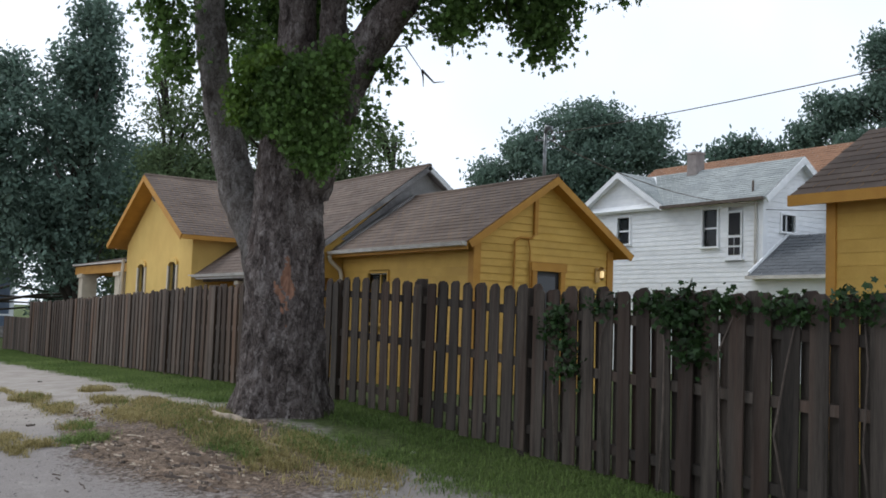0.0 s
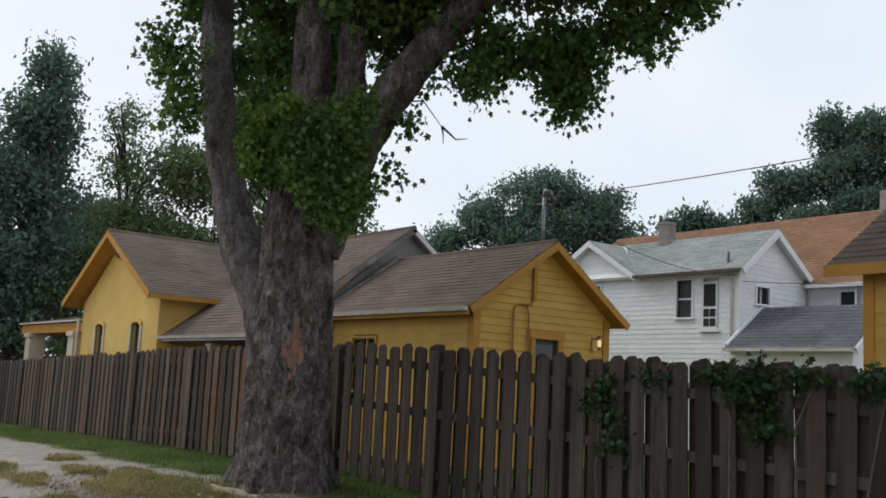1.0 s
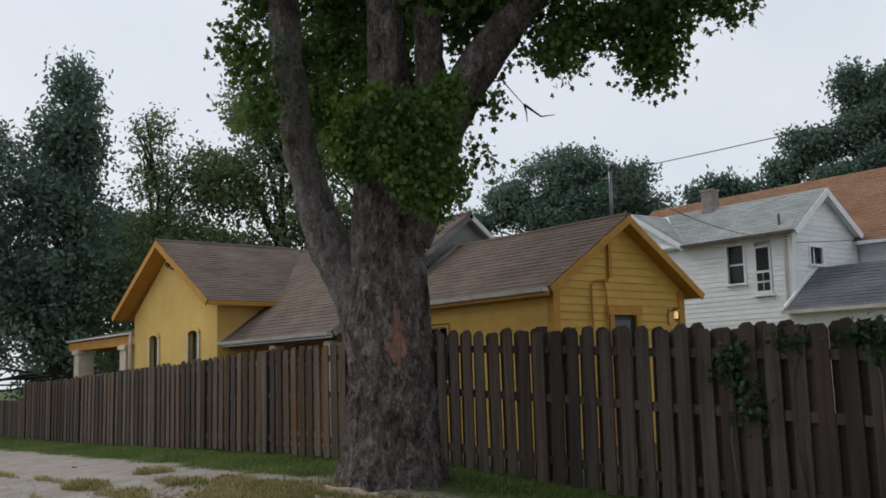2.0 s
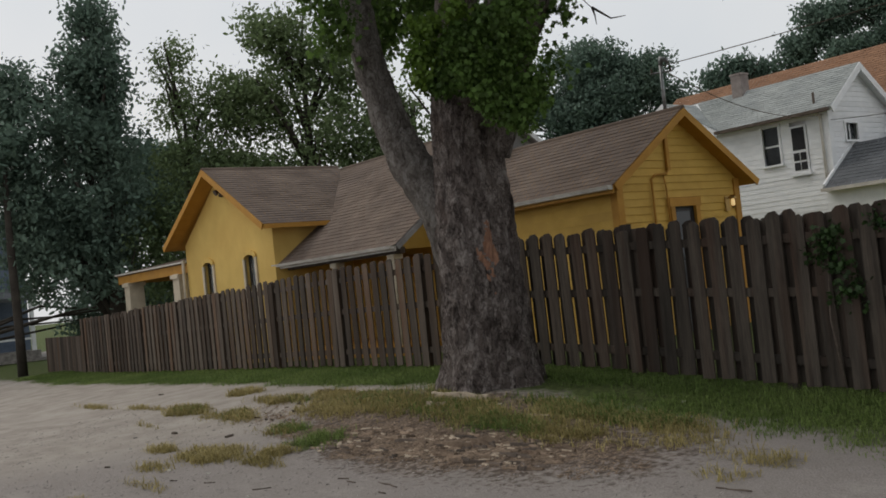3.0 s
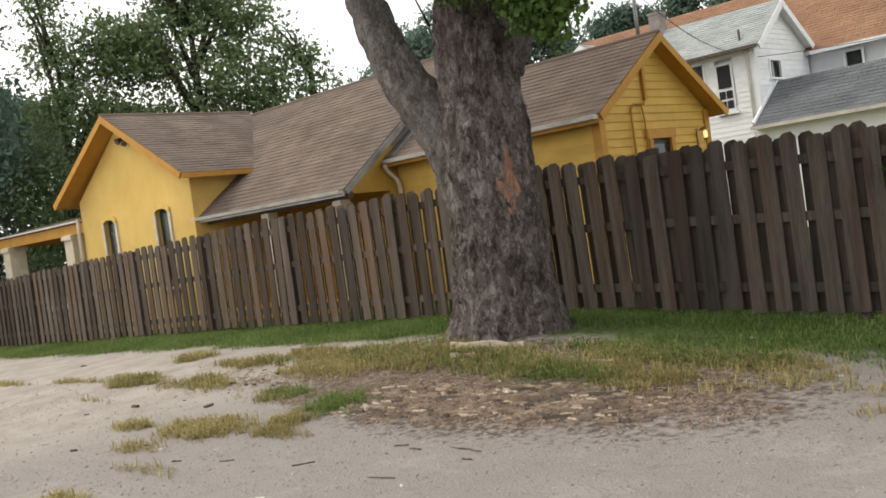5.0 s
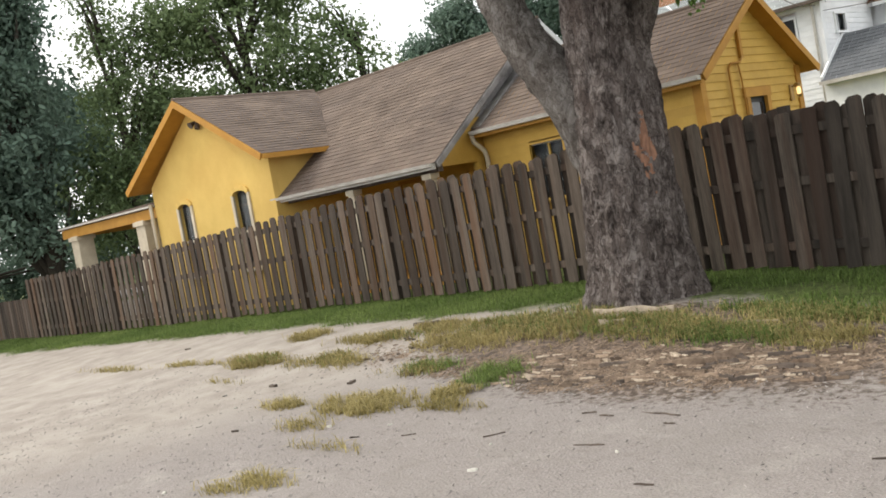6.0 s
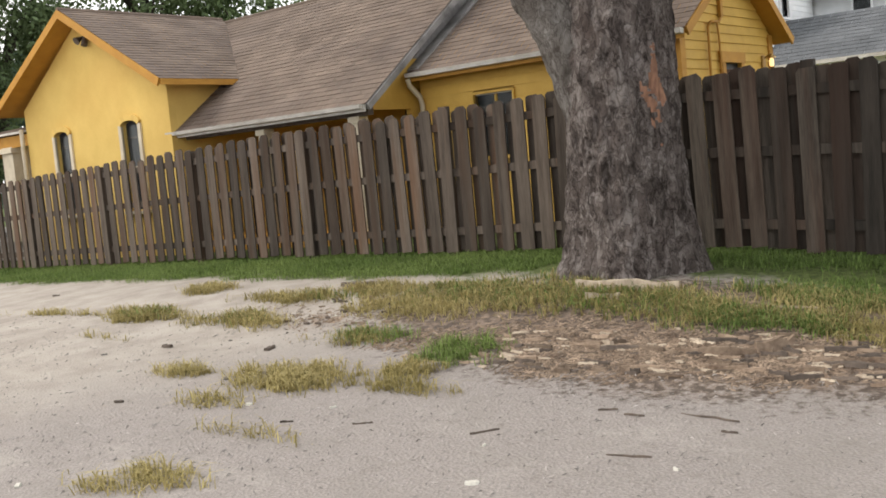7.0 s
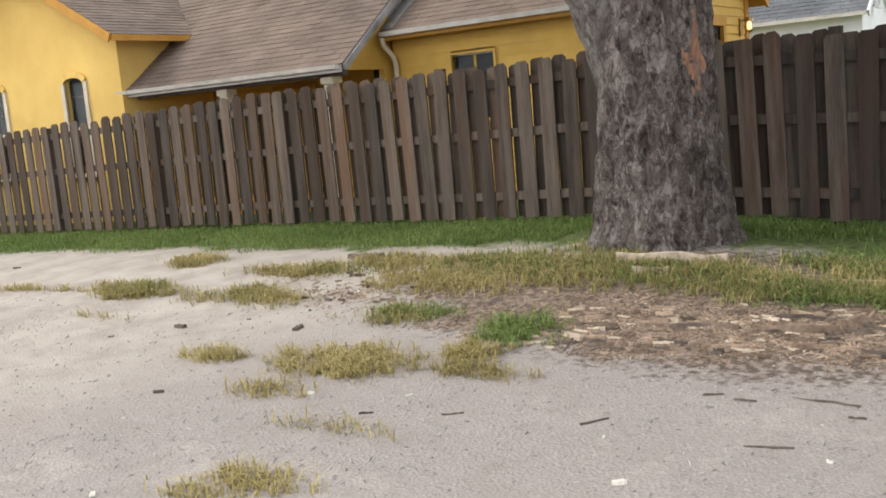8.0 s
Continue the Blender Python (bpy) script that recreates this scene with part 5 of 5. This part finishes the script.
far_tree("broad leafy tree behind the yellow house", -17.3, 8.3, 0, 11.0, [(-17.6, 7.6, 10.4, 1.2, 1.4, 1.0, 90), (-17.0, 9.0, 9.2, 1.8, 2.0, 1.3, 150), (-18.0, 6.8, 8.0, 1.5, 1.8, 1.4, 190), (-16.9, 9.2, 6.8, 2.0, 2.4, 1.6, 180), (-18.2, 6.6, 5.4, 1.9, 1.9, 1.6, 230), (-17.2, 8.6, 4.4, 2.0, 2.4, 1.4, 160)], LEAF_FAR, 0.093, 28, 23, 0.28, 0.27)
far_tree("leafy tree with an airy crown behind the yellow house", -15.4, 11.4, 0, 9.5, [(-15.9, 10.4, 8.4, 0.9, 1.0, 0.9, 22), (-15.5, 11.0, 7.2, 1.0, 1.1, 1.2, 30), (-15.1, 11.7, 5.8, 1.1, 1.2, 1.2, 24), (-16.0, 10.1, 5.4, 1.4, 1.4, 1.4, 70)], LEAF_FAR, 0.093, 26, 24, 0.2, 0.27)
far_tree("broad dark tree far behind the houses", -19.2, 24.2, 0, 11.2, [(-19.3, 24.1, 10.4, 2.0, 2.0, 1.2, 170), (-21.3, 22.1, 9.2, 1.2, 1.2, 1.4, 110), (-17.6, 25.9, 9.6, 1.5, 1.5, 1.3, 150), (-19.4, 24.0, 8.4, 2.8, 2.8, 1.6, 330), (-22.4, 20.9, 8.0, 1.0, 1.0, 0.9, 60), (-16.8, 26.7, 8.2, 1.0, 1.0, 1.1, 90), (-19.2, 24.2, 6.4, 2.8, 2.8, 1.6, 220), (-21.5, 22.0, 6.2, 1.8, 1.8, 1.5, 140), (-17.0, 26.4, 6.6, 1.6, 1.6, 1.6, 120)], LEAF_BLUE, 0.11, 36, 25, 0.16, 0.30)
far_tree("tall dark tree far behind the white house", -10.8, 36.9, 0, 15.0, [(-12.2, 36.0, 14.6, 0.8, 0.7, 1.3, 60), (-10.6, 37.0, 14.4, 1.6, 1.4, 1.2, 130), (-11.5, 36.5, 12.6, 2.2, 2.0, 1.5, 240), (-13.9, 35.1, 11.8, 1.5, 1.3, 1.2, 120), (-8.4, 38.4, 13.6, 2.2, 2.2, 2.0, 260), (-10.0, 37.5, 10.6, 4.0, 3.0, 1.6, 300), (-14.9, 34.4, 10.6, 1.0, 1.0, 1.0, 70), (-10.5, 37.0, 9.0, 4.5, 3.0, 1.5, 280), (-12.2, 34.6, 10.0, 1.6, 1.2, 0.7, 120), (-10.2, 35.6, 10.5, 1.6, 1.2, 0.8, 120), (-7.5, 37.0, 11.2, 2.0, 1.2, 1.0, 120), (-6.8, 39.0, 10.8, 2.2, 2.2, 2.2, 220)], LEAF_BLUE, 0.12, 36, 26, 0.16, 0.32)
far_tree("small dark tree top behind the white house", -17.3, 32.6, 0, 10.6, [(-17.3, 32.6, 10.3, 0.9, 0.8, 0.7, 50), (-16.6, 33.1, 9.8, 1.2, 1.2, 0.8, 80), (-18.0, 32.0, 9.6, 1.0, 1.0, 0.7, 60)], LEAF_BLUE, 0.124, 28, 27, 0.2, 0.29)
# the last two blobs are added shrubs, standing in for a dark shaded spot
far_tree("dark tree mass with added low shrubs beyond the street porch", -23.5, -3.4, 0, 9.0, [(-23.5, -2.6, 7.6, 1.2, 1.6, 1.6, 120), (-24.0, -4.2, 5.6, 1.6, 1.6, 1.5, 120), (-24.5, 2.9, 1.5, 1.2, 1.2, 1.3, 90), (-24.0, 5.5, 1.6, 1.5, 2.0, 1.4, 140)], LEAF_BLUE, 0.105, 28, 28, 0.2, 0.27)
far_tree("large leafy tree across the street", -34.0, 9.0, 0, 10.0, [(-34, 9, 7.5, 3.4, 3.6, 2.6, 330), (-33, 5.5, 5.0, 2.6, 2.6, 2.2, 240), (-33, 13.5, 5.0, 3.0, 3.2, 2.6, 260)], LEAF_BLUE, 0.161, 28, 29, 0.25, 0.34)


def street_tree():
    t = thing("street_tree", "thin bare-trunked tree at the kerb", "tree")
    x, y = -19.4, -1.0
    part("trunk", Build().tube([(x, y, -0.1), (x + 0.03, y, 1.5), (x - 0.03, y - 0.02, 3.5), (x, y, 6.8)], [0.15, 0.13, 0.12, 0.07], 10, 0.15), BARK_FAR, t, "", True)
    part("crown", leaf_mesh("crown", LEAF_BLUE, clumps([(x, y, 6.6, 0.9, 0.9, 1.0, 70), (x - 0.5, y - 0.8, 5.8, 0.8, 0.8, 0.7, 50)], 14, 61, 0.3), 0.14, 62, False), None, t, kind="stuff")


street_tree()


# ---- ivy on the fence ----
def ivy(label, blobs, seed, stems):
    t = thing("ivy", label, "ivy", "ivy on the fence")
    g = random.Random(seed)
    for k in range(stems):
        x = blobs[0][0] + (blobs[-1][0] - blobs[0][0]) * k / max(1, stems - 1)
        z = lift(x, 0)
        pts = [(x + 0.1 * g.random(), -0.075, z + 0.05), (x + 0.2 * (g.random() - 0.5), -0.08, z + 0.7), (x + 0.3 * (g.random() - 0.5), -0.08, z + 1.3), (x + 0.3 * (g.random() - 0.5), -0.02, z + 1.74)]
        part("stem", Build().tube(pts, [0.012, 0.01, 0.008, 0.004], 5), STICK, t, "", True)
    part("leaves", leaf_mesh("leaves", LEAF_IVY, clumps([(q[0], q[1], q[2] - 0.04 * (q[0] - 3.5), *q[3:6], max(4, int(q[6] * 0.62))) for q in blobs], 12, seed, 0.06, 0.2), 0.036, seed + 1), None, t, "dark green ivy leaves", kind="stuff")


ivy("dark green ivy climbing over the fence top", [(7.0, -0.09, 1.52, 0.22, 0.06, 0.25, 36), (7.15, -0.09, 1.15, 0.16, 0.05, 0.35, 26), (7.6, -0.07, 1.70, 0.25, 0.08, 0.10, 14), (8.2, -0.07, 1.76, 0.3, 0.09, 0.10, 22), (8.55, -0.09, 1.68, 0.28, 0.10, 0.30, 70), (8.7, -0.09, 1.42, 0.22, 0.06, 0.2, 36), (9.0, -0.06, 1.78, 0.35, 0.10, 0.12, 36)], 31, 4)
ivy("dark green ivy draped over the fence top", [(9.6, -0.08, 1.80, 0.35, 0.09, 0.10, 26), (10.2, -0.08, 1.84, 0.4, 0.10, 0.10, 26), (10.9, -0.08, 1.80, 0.4, 0.09, 0.14, 30), (11.6, -0.08, 1.80, 0.5, 0.10, 0.2, 46)], 37, 4)


# ---- grass ----
def blades(name, label, mat, spots, seed, h0, h1):
    """Grass blades rooted at the given places: narrow bent strips."""
    g = np.random.default_rng(seed)
    p = np.asarray(spots, float)
    n = len(p)
    a = g.random(n) * 2 * np.pi
    h = h0 + (h1 - h0) * g.random(n) ** 1.6
    w = 0.0022 + 0.003 * g.random(n)
    lean = 0.3 + 1.4 * g.random(n)
    side = np.stack([-np.sin(a), np.cos(a), np.zeros(n)], 1) * w[:, None]
    out = np.stack([np.cos(a), np.sin(a), np.zeros(n)], 1)
    up = np.array([0, 0, 1.0])
    m = p + out * (h * lean * 0.3)[:, None] + up * (h * 0.6)[:, None]
    tip = p + out * (h * lean)[:, None] + up * (h * (1 - 0.35 * lean))[:, None]
    v = np.stack([p - side, p + side, m + side * 0.8, m - side * 0.8, tip], 1).reshape(-1, 3)
    k = np.arange(n)[:, None] * 5
    me = bpy.data.meshes.new(name)
    me.from_pydata(v.tolist(), [], [tuple(f) for f in (k + [0, 1, 2, 3]).tolist()] + [tuple(f) for f in (k + [3, 2, 4]).tolist()])
    me.materials.append(mat)
    me.update()
    return tagged(new(name, me), label, "grass", kind="stuff")


def scatter(n, inside, box, seed):
    g = random.Random(seed)
    out = []
    while len(out) < n:
        x, y = g.uniform(box[0], box[1]), g.uniform(box[2], box[3])
        if g.random() < inside(x, y):
            out.append((x, y, lift(x, y) - 0.01 + 0.03 * noise.noise(Vector((x * 0.7, y * 0.7, 3))) + 0.004 * noise.noise(Vector((x * 2.5, y * 2.5, 1)))))
    return out


def strip(x, y):
    edge = -1.25 + 0.35 * noise.noise(Vector((x * 0.9, 5, 2))) + 0.2 * noise.noise(Vector((x * 2.7, 1, 2)))
    if 2.2 < x < 5.6:
        edge += 0.5
    if x > 5.6:
        edge -= 0.15 + 0.35 * max(0.0, min(x, 10.0) - 7.4)
    return 1.0 if y > edge else max(0.0, 1 - (edge - y) / 0.3) * 0.5


def tufts(spots):
    """How thickly grass stands at a place: ragged patches (x, y, reach in x, reach in y, thickness)."""
    def f(x, y):
        near = [(((x - cx) / rx) ** 2 + ((y - cy) / ry) ** 2, k) for cx, cy, rx, ry, k in spots if abs(x - cx) < 2 * rx and abs(y - cy) < 2 * ry]
        if not near:
            return 0.0
        rag = 1.0 * noise.noise(Vector((x * 1.7, y * 2.6, 7))) + 0.9 * noise.noise(Vector((x * 6.5, y * 8.5, 3))) + 0.7 * noise.noise(Vector((x * 19, y * 21, 5)))
        return max(k * max(0.0, min(1.0, 0.62 * (1.45 - d - rag))) for d, k in near) ** 2.6
    return f


DRY = [(-1.37, -3.15, 0.55, 0.26, 1.0), (0.09, -3.14, 0.75, 0.24, 1.0), (-1.61, -2.1, 0.42, 0.26, 1.0), (0.2, -2.45, 0.75, 0.2, 0.9), (1.16, -2.15, 0.7, 0.3, 0.9), (1.08, -4.47, 0.34, 0.15, 0.9), (2.22, -4.35, 0.62, 0.34, 1.0), (2.05, -4.89, 0.4, 0.16, 0.6), (3.05, -6.0, 0.34, 0.14, 0.8), (2.82, -6.23, 0.34, 0.14, 0.7),
       (3.0, -3.96, 0.26, 0.2, 1.0), (3.15, -4.25, 0.42, 0.16, 0.8), (2.64, -2.29, 1.1, 0.5, 0.86), (2.0, -2.65, 0.9, 0.35, 0.84), (4.12, -2.29, 1.2, 0.42, 0.8), (5.4, -2.1, 1.2, 0.6, 0.8), (1.75, -3.35, 0.5, 0.16, 0.7), (6.2, -1.9, 0.9, 0.5, 0.7), (7.5, -2.3, 0.45, 0.2, 0.6), (7.7, -2.75, 0.3, 0.14, 0.5),
       (-2.8, -3.22, 0.8, 0.06, 0.7), (-0.9, -3.9, 0.5, 0.06, 0.5), (3.0, -5.3, 0.5, 0.1, 0.4), (-5.0, -3.3, 1.6, 0.10, 0.5)]
GREEN = [(2.5, -2.2, 1.1, 0.45, 0.7), (3.02, -3.51, 0.42, 0.32, 1.0), (3.9, -2.3, 1.2, 0.4, 0.7), (4.86, -2.49, 0.6, 0.3, 0.9), (1.9, -3.3, 0.5, 0.15, 0.8), (5.4, -1.7, 1.1, 0.6, 0.9), (-1.37, -3.12, 0.45, 0.2, 0.7), (0.1, -3.12, 0.6, 0.18, 0.6), (0.6, -2.4, 0.6, 0.16, 0.6)]
blades("grass", "green mown grass along the foot of the fence", GRASS, scatter(135000, strip, (-19, 13, -2.6, 0.35), 41), 42, 0.03, 0.11)
blades("grass", "sparse green grass in the bark litter", GRASS, scatter(12000, tufts(GREEN), (-3, 7.5, -4.6, -0.8), 43), 44, 0.03, 0.15)
blades("dry_grass", "yellowed dry grass tufts in the worn dirt", GRASS_DRY, scatter(42000, tufts(DRY), (-7, 8.2, -6.8, -1.2), 45), 46, 0.02, 0.14)


# ---- litter on the ground ----
def on_ground(ob, x, y, turn=0.0, tip=0.0, up=0.0):
    z = lift(x, y) + 0.03 * noise.noise(Vector((x * 0.7, y * 0.7, 3))) + 0.004 * noise.noise(Vector((x * 2.5, y * 2.5, 1)))
    ob.matrix_world = pose(x, y, z + up, 0, tip, turn)
    return ob


def splinter(length, width, thick, seed):
    """A split piece of wood with uneven ends."""
    g = random.Random(seed)
    n, b = 5, Build()
    for i in range(n + 1):
        u = i / n - 0.5
        w = width * (0.55 + 0.45 * math.cos(u * 2.4)) * (0.8 + 0.4 * g.random())
        h = thick * (0.7 + 0.5 * g.random())
        o = 0.06 * length * (g.random() - 0.5)
        b.v += [(u * length, o - w / 2, 0), (u * length, o + w / 2, 0), (u * length, o + w * 0.35, h), (u * length, o - w * 0.35, h)]
    for i in range(n):
        for j in range(4):
            a, c = i * 4 + j, i * 4 + (j + 1) % 4
            b.f.append((a, c, c + 4, a + 4))
    b.f += [(3, 2, 1, 0), (n * 4, n * 4 + 1, n * 4 + 2, n * 4 + 3)]
    return b


def wood_bit(name, label, category, mat, x, y, length, width, thick, turn, seed, group=""):
    ob = part(name, splinter(length, width, thick, seed), mat, None, label)
    tagged(ob, category=category, group=group)
    return on_ground(ob, x, y, turn)


wood_bit("plank", "pale weathered plank lying at the tree foot", "plank", CHIP_PALE, 3.59, -2.02, 0.86, 0.09, 0.08, 8, 1)
wood_bit("plank", "short pale split board lying in the grass", "plank", CHIP_PALE, 3.54, -2.30, 0.28, 0.035, 0.05, 6, 2)
wood_bit("wood_chip", "large pale split wood chip on the litter", "wood chip", CHIP_PALE, 3.48, -3.50, 0.2, 0.06, 0.03, -35, 3, "pale chips")
wood_bit("wood_chip", "pale split wood chip standing out of the litter", "wood chip", CHIP_PALE, 4.01, -3.07, 0.12, 0.04, 0.025, -30, 4, "pale chips")
wood_bit("stick", "long thin pale stick lying in the grass", "stick", CHIP_PALE, 4.86, -2.12, 0.52, 0.02, 0.015, 6, 5, "fallen sticks")
g = random.Random(77)
for k in range(70):
    x, y = 3.2 + 2.9 * g.random(), -3.62 + 0.7 * g.random() + 0.15 * g.random()
    wood_bit("wood_chip", "pale split wood chip on the bark litter", "wood chip", CHIP_PALE, x, y + 0.18 * (x - 4), 0.05 + 0.09 * g.random(), 0.016 + 0.02 * g.random(), 0.012, 60 * (g.random() - 0.5) + 10, 100 + k, "pale chips")
for k in range(110):
    x, y = 3.1 + 3.1 * g.random(), -3.62 + 0.8 * g.random()
    wood_bit("bark_piece", "curled piece of grey-brown bark on the litter", "bark piece", (CHIP, STICK)[k % 3 == 0], x, y + 0.18 * (x - 4), 0.08 + 0.22 * g.random() ** 2, 0.018 + 0.035 * g.random(), 0.012 + 0.018 * g.random(), 50 * (g.random() - 0.5) + 10, 500 + k, "fallen bark")
for k in range(26):
    x, y = 0.7 + 1.4 * g.random(), -3.15 + 0.8 * g.random()
    wood_bit("bark_piece", "small brown bark flake on the worn dirt", "bark piece", (CHIP, STICK)[k % 2], x, y, 0.06 + 0.14 * g.random() ** 2, 0.018 + 0.025 * g.random(), 0.012 + 0.012 * g.random(), 60 * (g.random() - 0.5) + 10, 800 + k, "fallen bark")
wood_bit("bark_piece", "flat dark slab of bark on the worn dirt", "bark piece", STICK, 0.5, -1.9, 0.36, 0.12, 0.035, 8, 760, "fallen bark")
wood_bit("branch_piece", "rotten grey-brown branch piece lying on the litter", "branch", CHIP, 4.91, -3.04, 0.46, 0.05, 0.045, 12, 700)
wood_bit("branch_piece", "broken brown branch end lying on the litter", "branch", CHIP, 5.12, -2.92, 0.26, 0.055, 0.07, 48, 701)
for x, y, ln, turn in ((4.21, -4.74, 0.24, 55), (3.43, -4.89, 0.17, 35), (4.82, -4.19, 0.17, 5), (5.2, -4.07, 0.5, -4), (5.11, -4.78, 0.32, 12), (4.64, -4.16, 0.16, 30), (5.39, -4.25, 0.12, 10), (2.95, -5.05, 0.12, 32), (5.9, -5.3, 0.18, 8), (7.0, -4.6, 0.25, 20), (5.3, -2.5, 0.5, 15), (4.6, -2.6, 0.42, 24), (6.2, -2.4, 0.4, 8), (7.9, -3.0, 0.4, 4)):
    wood_bit("stick", "short dark stick lying on the gravel", "stick", STICK, x, y, ln * 0.7, 0.011, 0.011, turn, int(100 * x), "fallen sticks")
for k, (x, y, s) in enumerate(((0.17, -3.94, 0.15), (-0.26, -4.29, 0.07), (1.2, -3.67, 0.15), (1.66, -4.49, 0.09), (1.33, -5.16, 0.10), (0.62, -5.11, 0.05), (1.9, -3.45, 0.12), (0.9, -4.2, 0.05), (-4.6, -2.3, 0.12), (2.1, -5.4, 0.05), (1.0, -3.3, 0.06), (0.6, -3.6, 0.05))):
    st = part("stone", splinter(s * 0.7, s * 0.4, s * 0.16, 300 + k), (STONE, STICK)[k % 2 == 0], None, "small dark stone in the worn dirt")
    tagged(st, category="stone", group="loose stones")
    on_ground(st, x, y, 50 * k)
for k, (x, y, s) in enumerate(((2.38, -4.87, 0.09), (3.01, -4.72, 0.07), (2.32, -6.41, 0.10), (4.65, -5.42, 0.11), (4.35, -4.93, 0.05), (5.4, -4.86, 0.05), (4.21, -1.98, 0.10), (5.77, -0.93, 0.14), (7.0, -2.0, 0.08), (0.45, -4.6, 0.05), (1.2, -2.9, 0.05))):
    sc = part("paper_scrap", splinter(s * 0.6, s * 0.4, 0.012, 400 + k), PAPER, None, "small pale scrap lying on the ground")
    tagged(sc, category="litter", group="pale scraps")
    on_ground(sc, x, y, 70 * k)


def litter_bits(name, label, mat, spots, seed, size, category):
    """Countless little splinters, joined."""
    r = random.Random(seed)
    b = Build()
    for x, y, z in spots:
        l, w, a = size * (0.4 + 1.2 * r.random()), size * (0.12 + 0.2 * r.random()), math.pi * r.random()
        c, s, h = math.cos(a), math.sin(a), 0.004 + 0.012 * r.random()
        k = len(b.v)
        t = 0.015 * (r.random() - 0.3)
        b.v += [(x - c * l, y - s * l, z + 0.006), (x - s * w, y + c * w, z + h), (x + c * l, y + s * l, z + 0.012 + t), (x + s * w, y - c * w, z + h), (x, y, z + h + 0.006)]
        b.f += [(k, k + 3, k + 4), (k + 3, k + 2, k + 4), (k + 2, k + 1, k + 4), (k + 1, k, k + 4)]
    tagged(part(name, b, mat, None, label), category=category, kind="stuff")


def mulch(x, y):
    d = math.hypot((x - 4.4) * 0.40, (y + 3.12 - 0.15 * (x - 4.4)) * 1.75) + 0.35 * noise.noise(Vector((x * 2, y * 2, 4)))
    return max(0.0, min(1.0, 1.25 - 1.25 * d))


litter_bits("bark_litter", "scattered brown bark and wood fragments under the tree", CHIP, scatter(9000, mulch, (0.8, 8.0, -4.3, -1.0), 51), 52, 0.038, "bark litter")
litter_bits("bark_litter", "bark crumbs and dead leaves among the grass at the tree", CHIP, scatter(3200, tufts([(2.6, -2.4, 1.4, 0.6, 1.0), (4.3, -2.3, 1.6, 0.5, 1.0), (5.6, -2.2, 1.2, 0.6, 0.8)]), (0.8, 7.0, -3.2, -1.6), 57), 58, 0.05, "bark litter")
litter_bits("bark_litter", "reddish bark fragments in the worn dirt", CHIP, scatter(700, tufts([(1.3, -3.0, 0.9, 0.4, 1.0), (0.6, -2.6, 0.9, 0.4, 0.6)]), (-0.5, 2.6, -3.6, -2.0), 53), 54, 0.035, "bark litter")
litter_bits("gravel", "loose grey gravel grains on the drive", STONE, scatter(8000, lambda x, y: 0.25 + 0.6 * max(0, noise.noise(Vector((x * 0.8, y * 0.8, 9)))), (-3.5, 9.5, -8.5, -3.0), 55), 56, 0.018, "gravel")
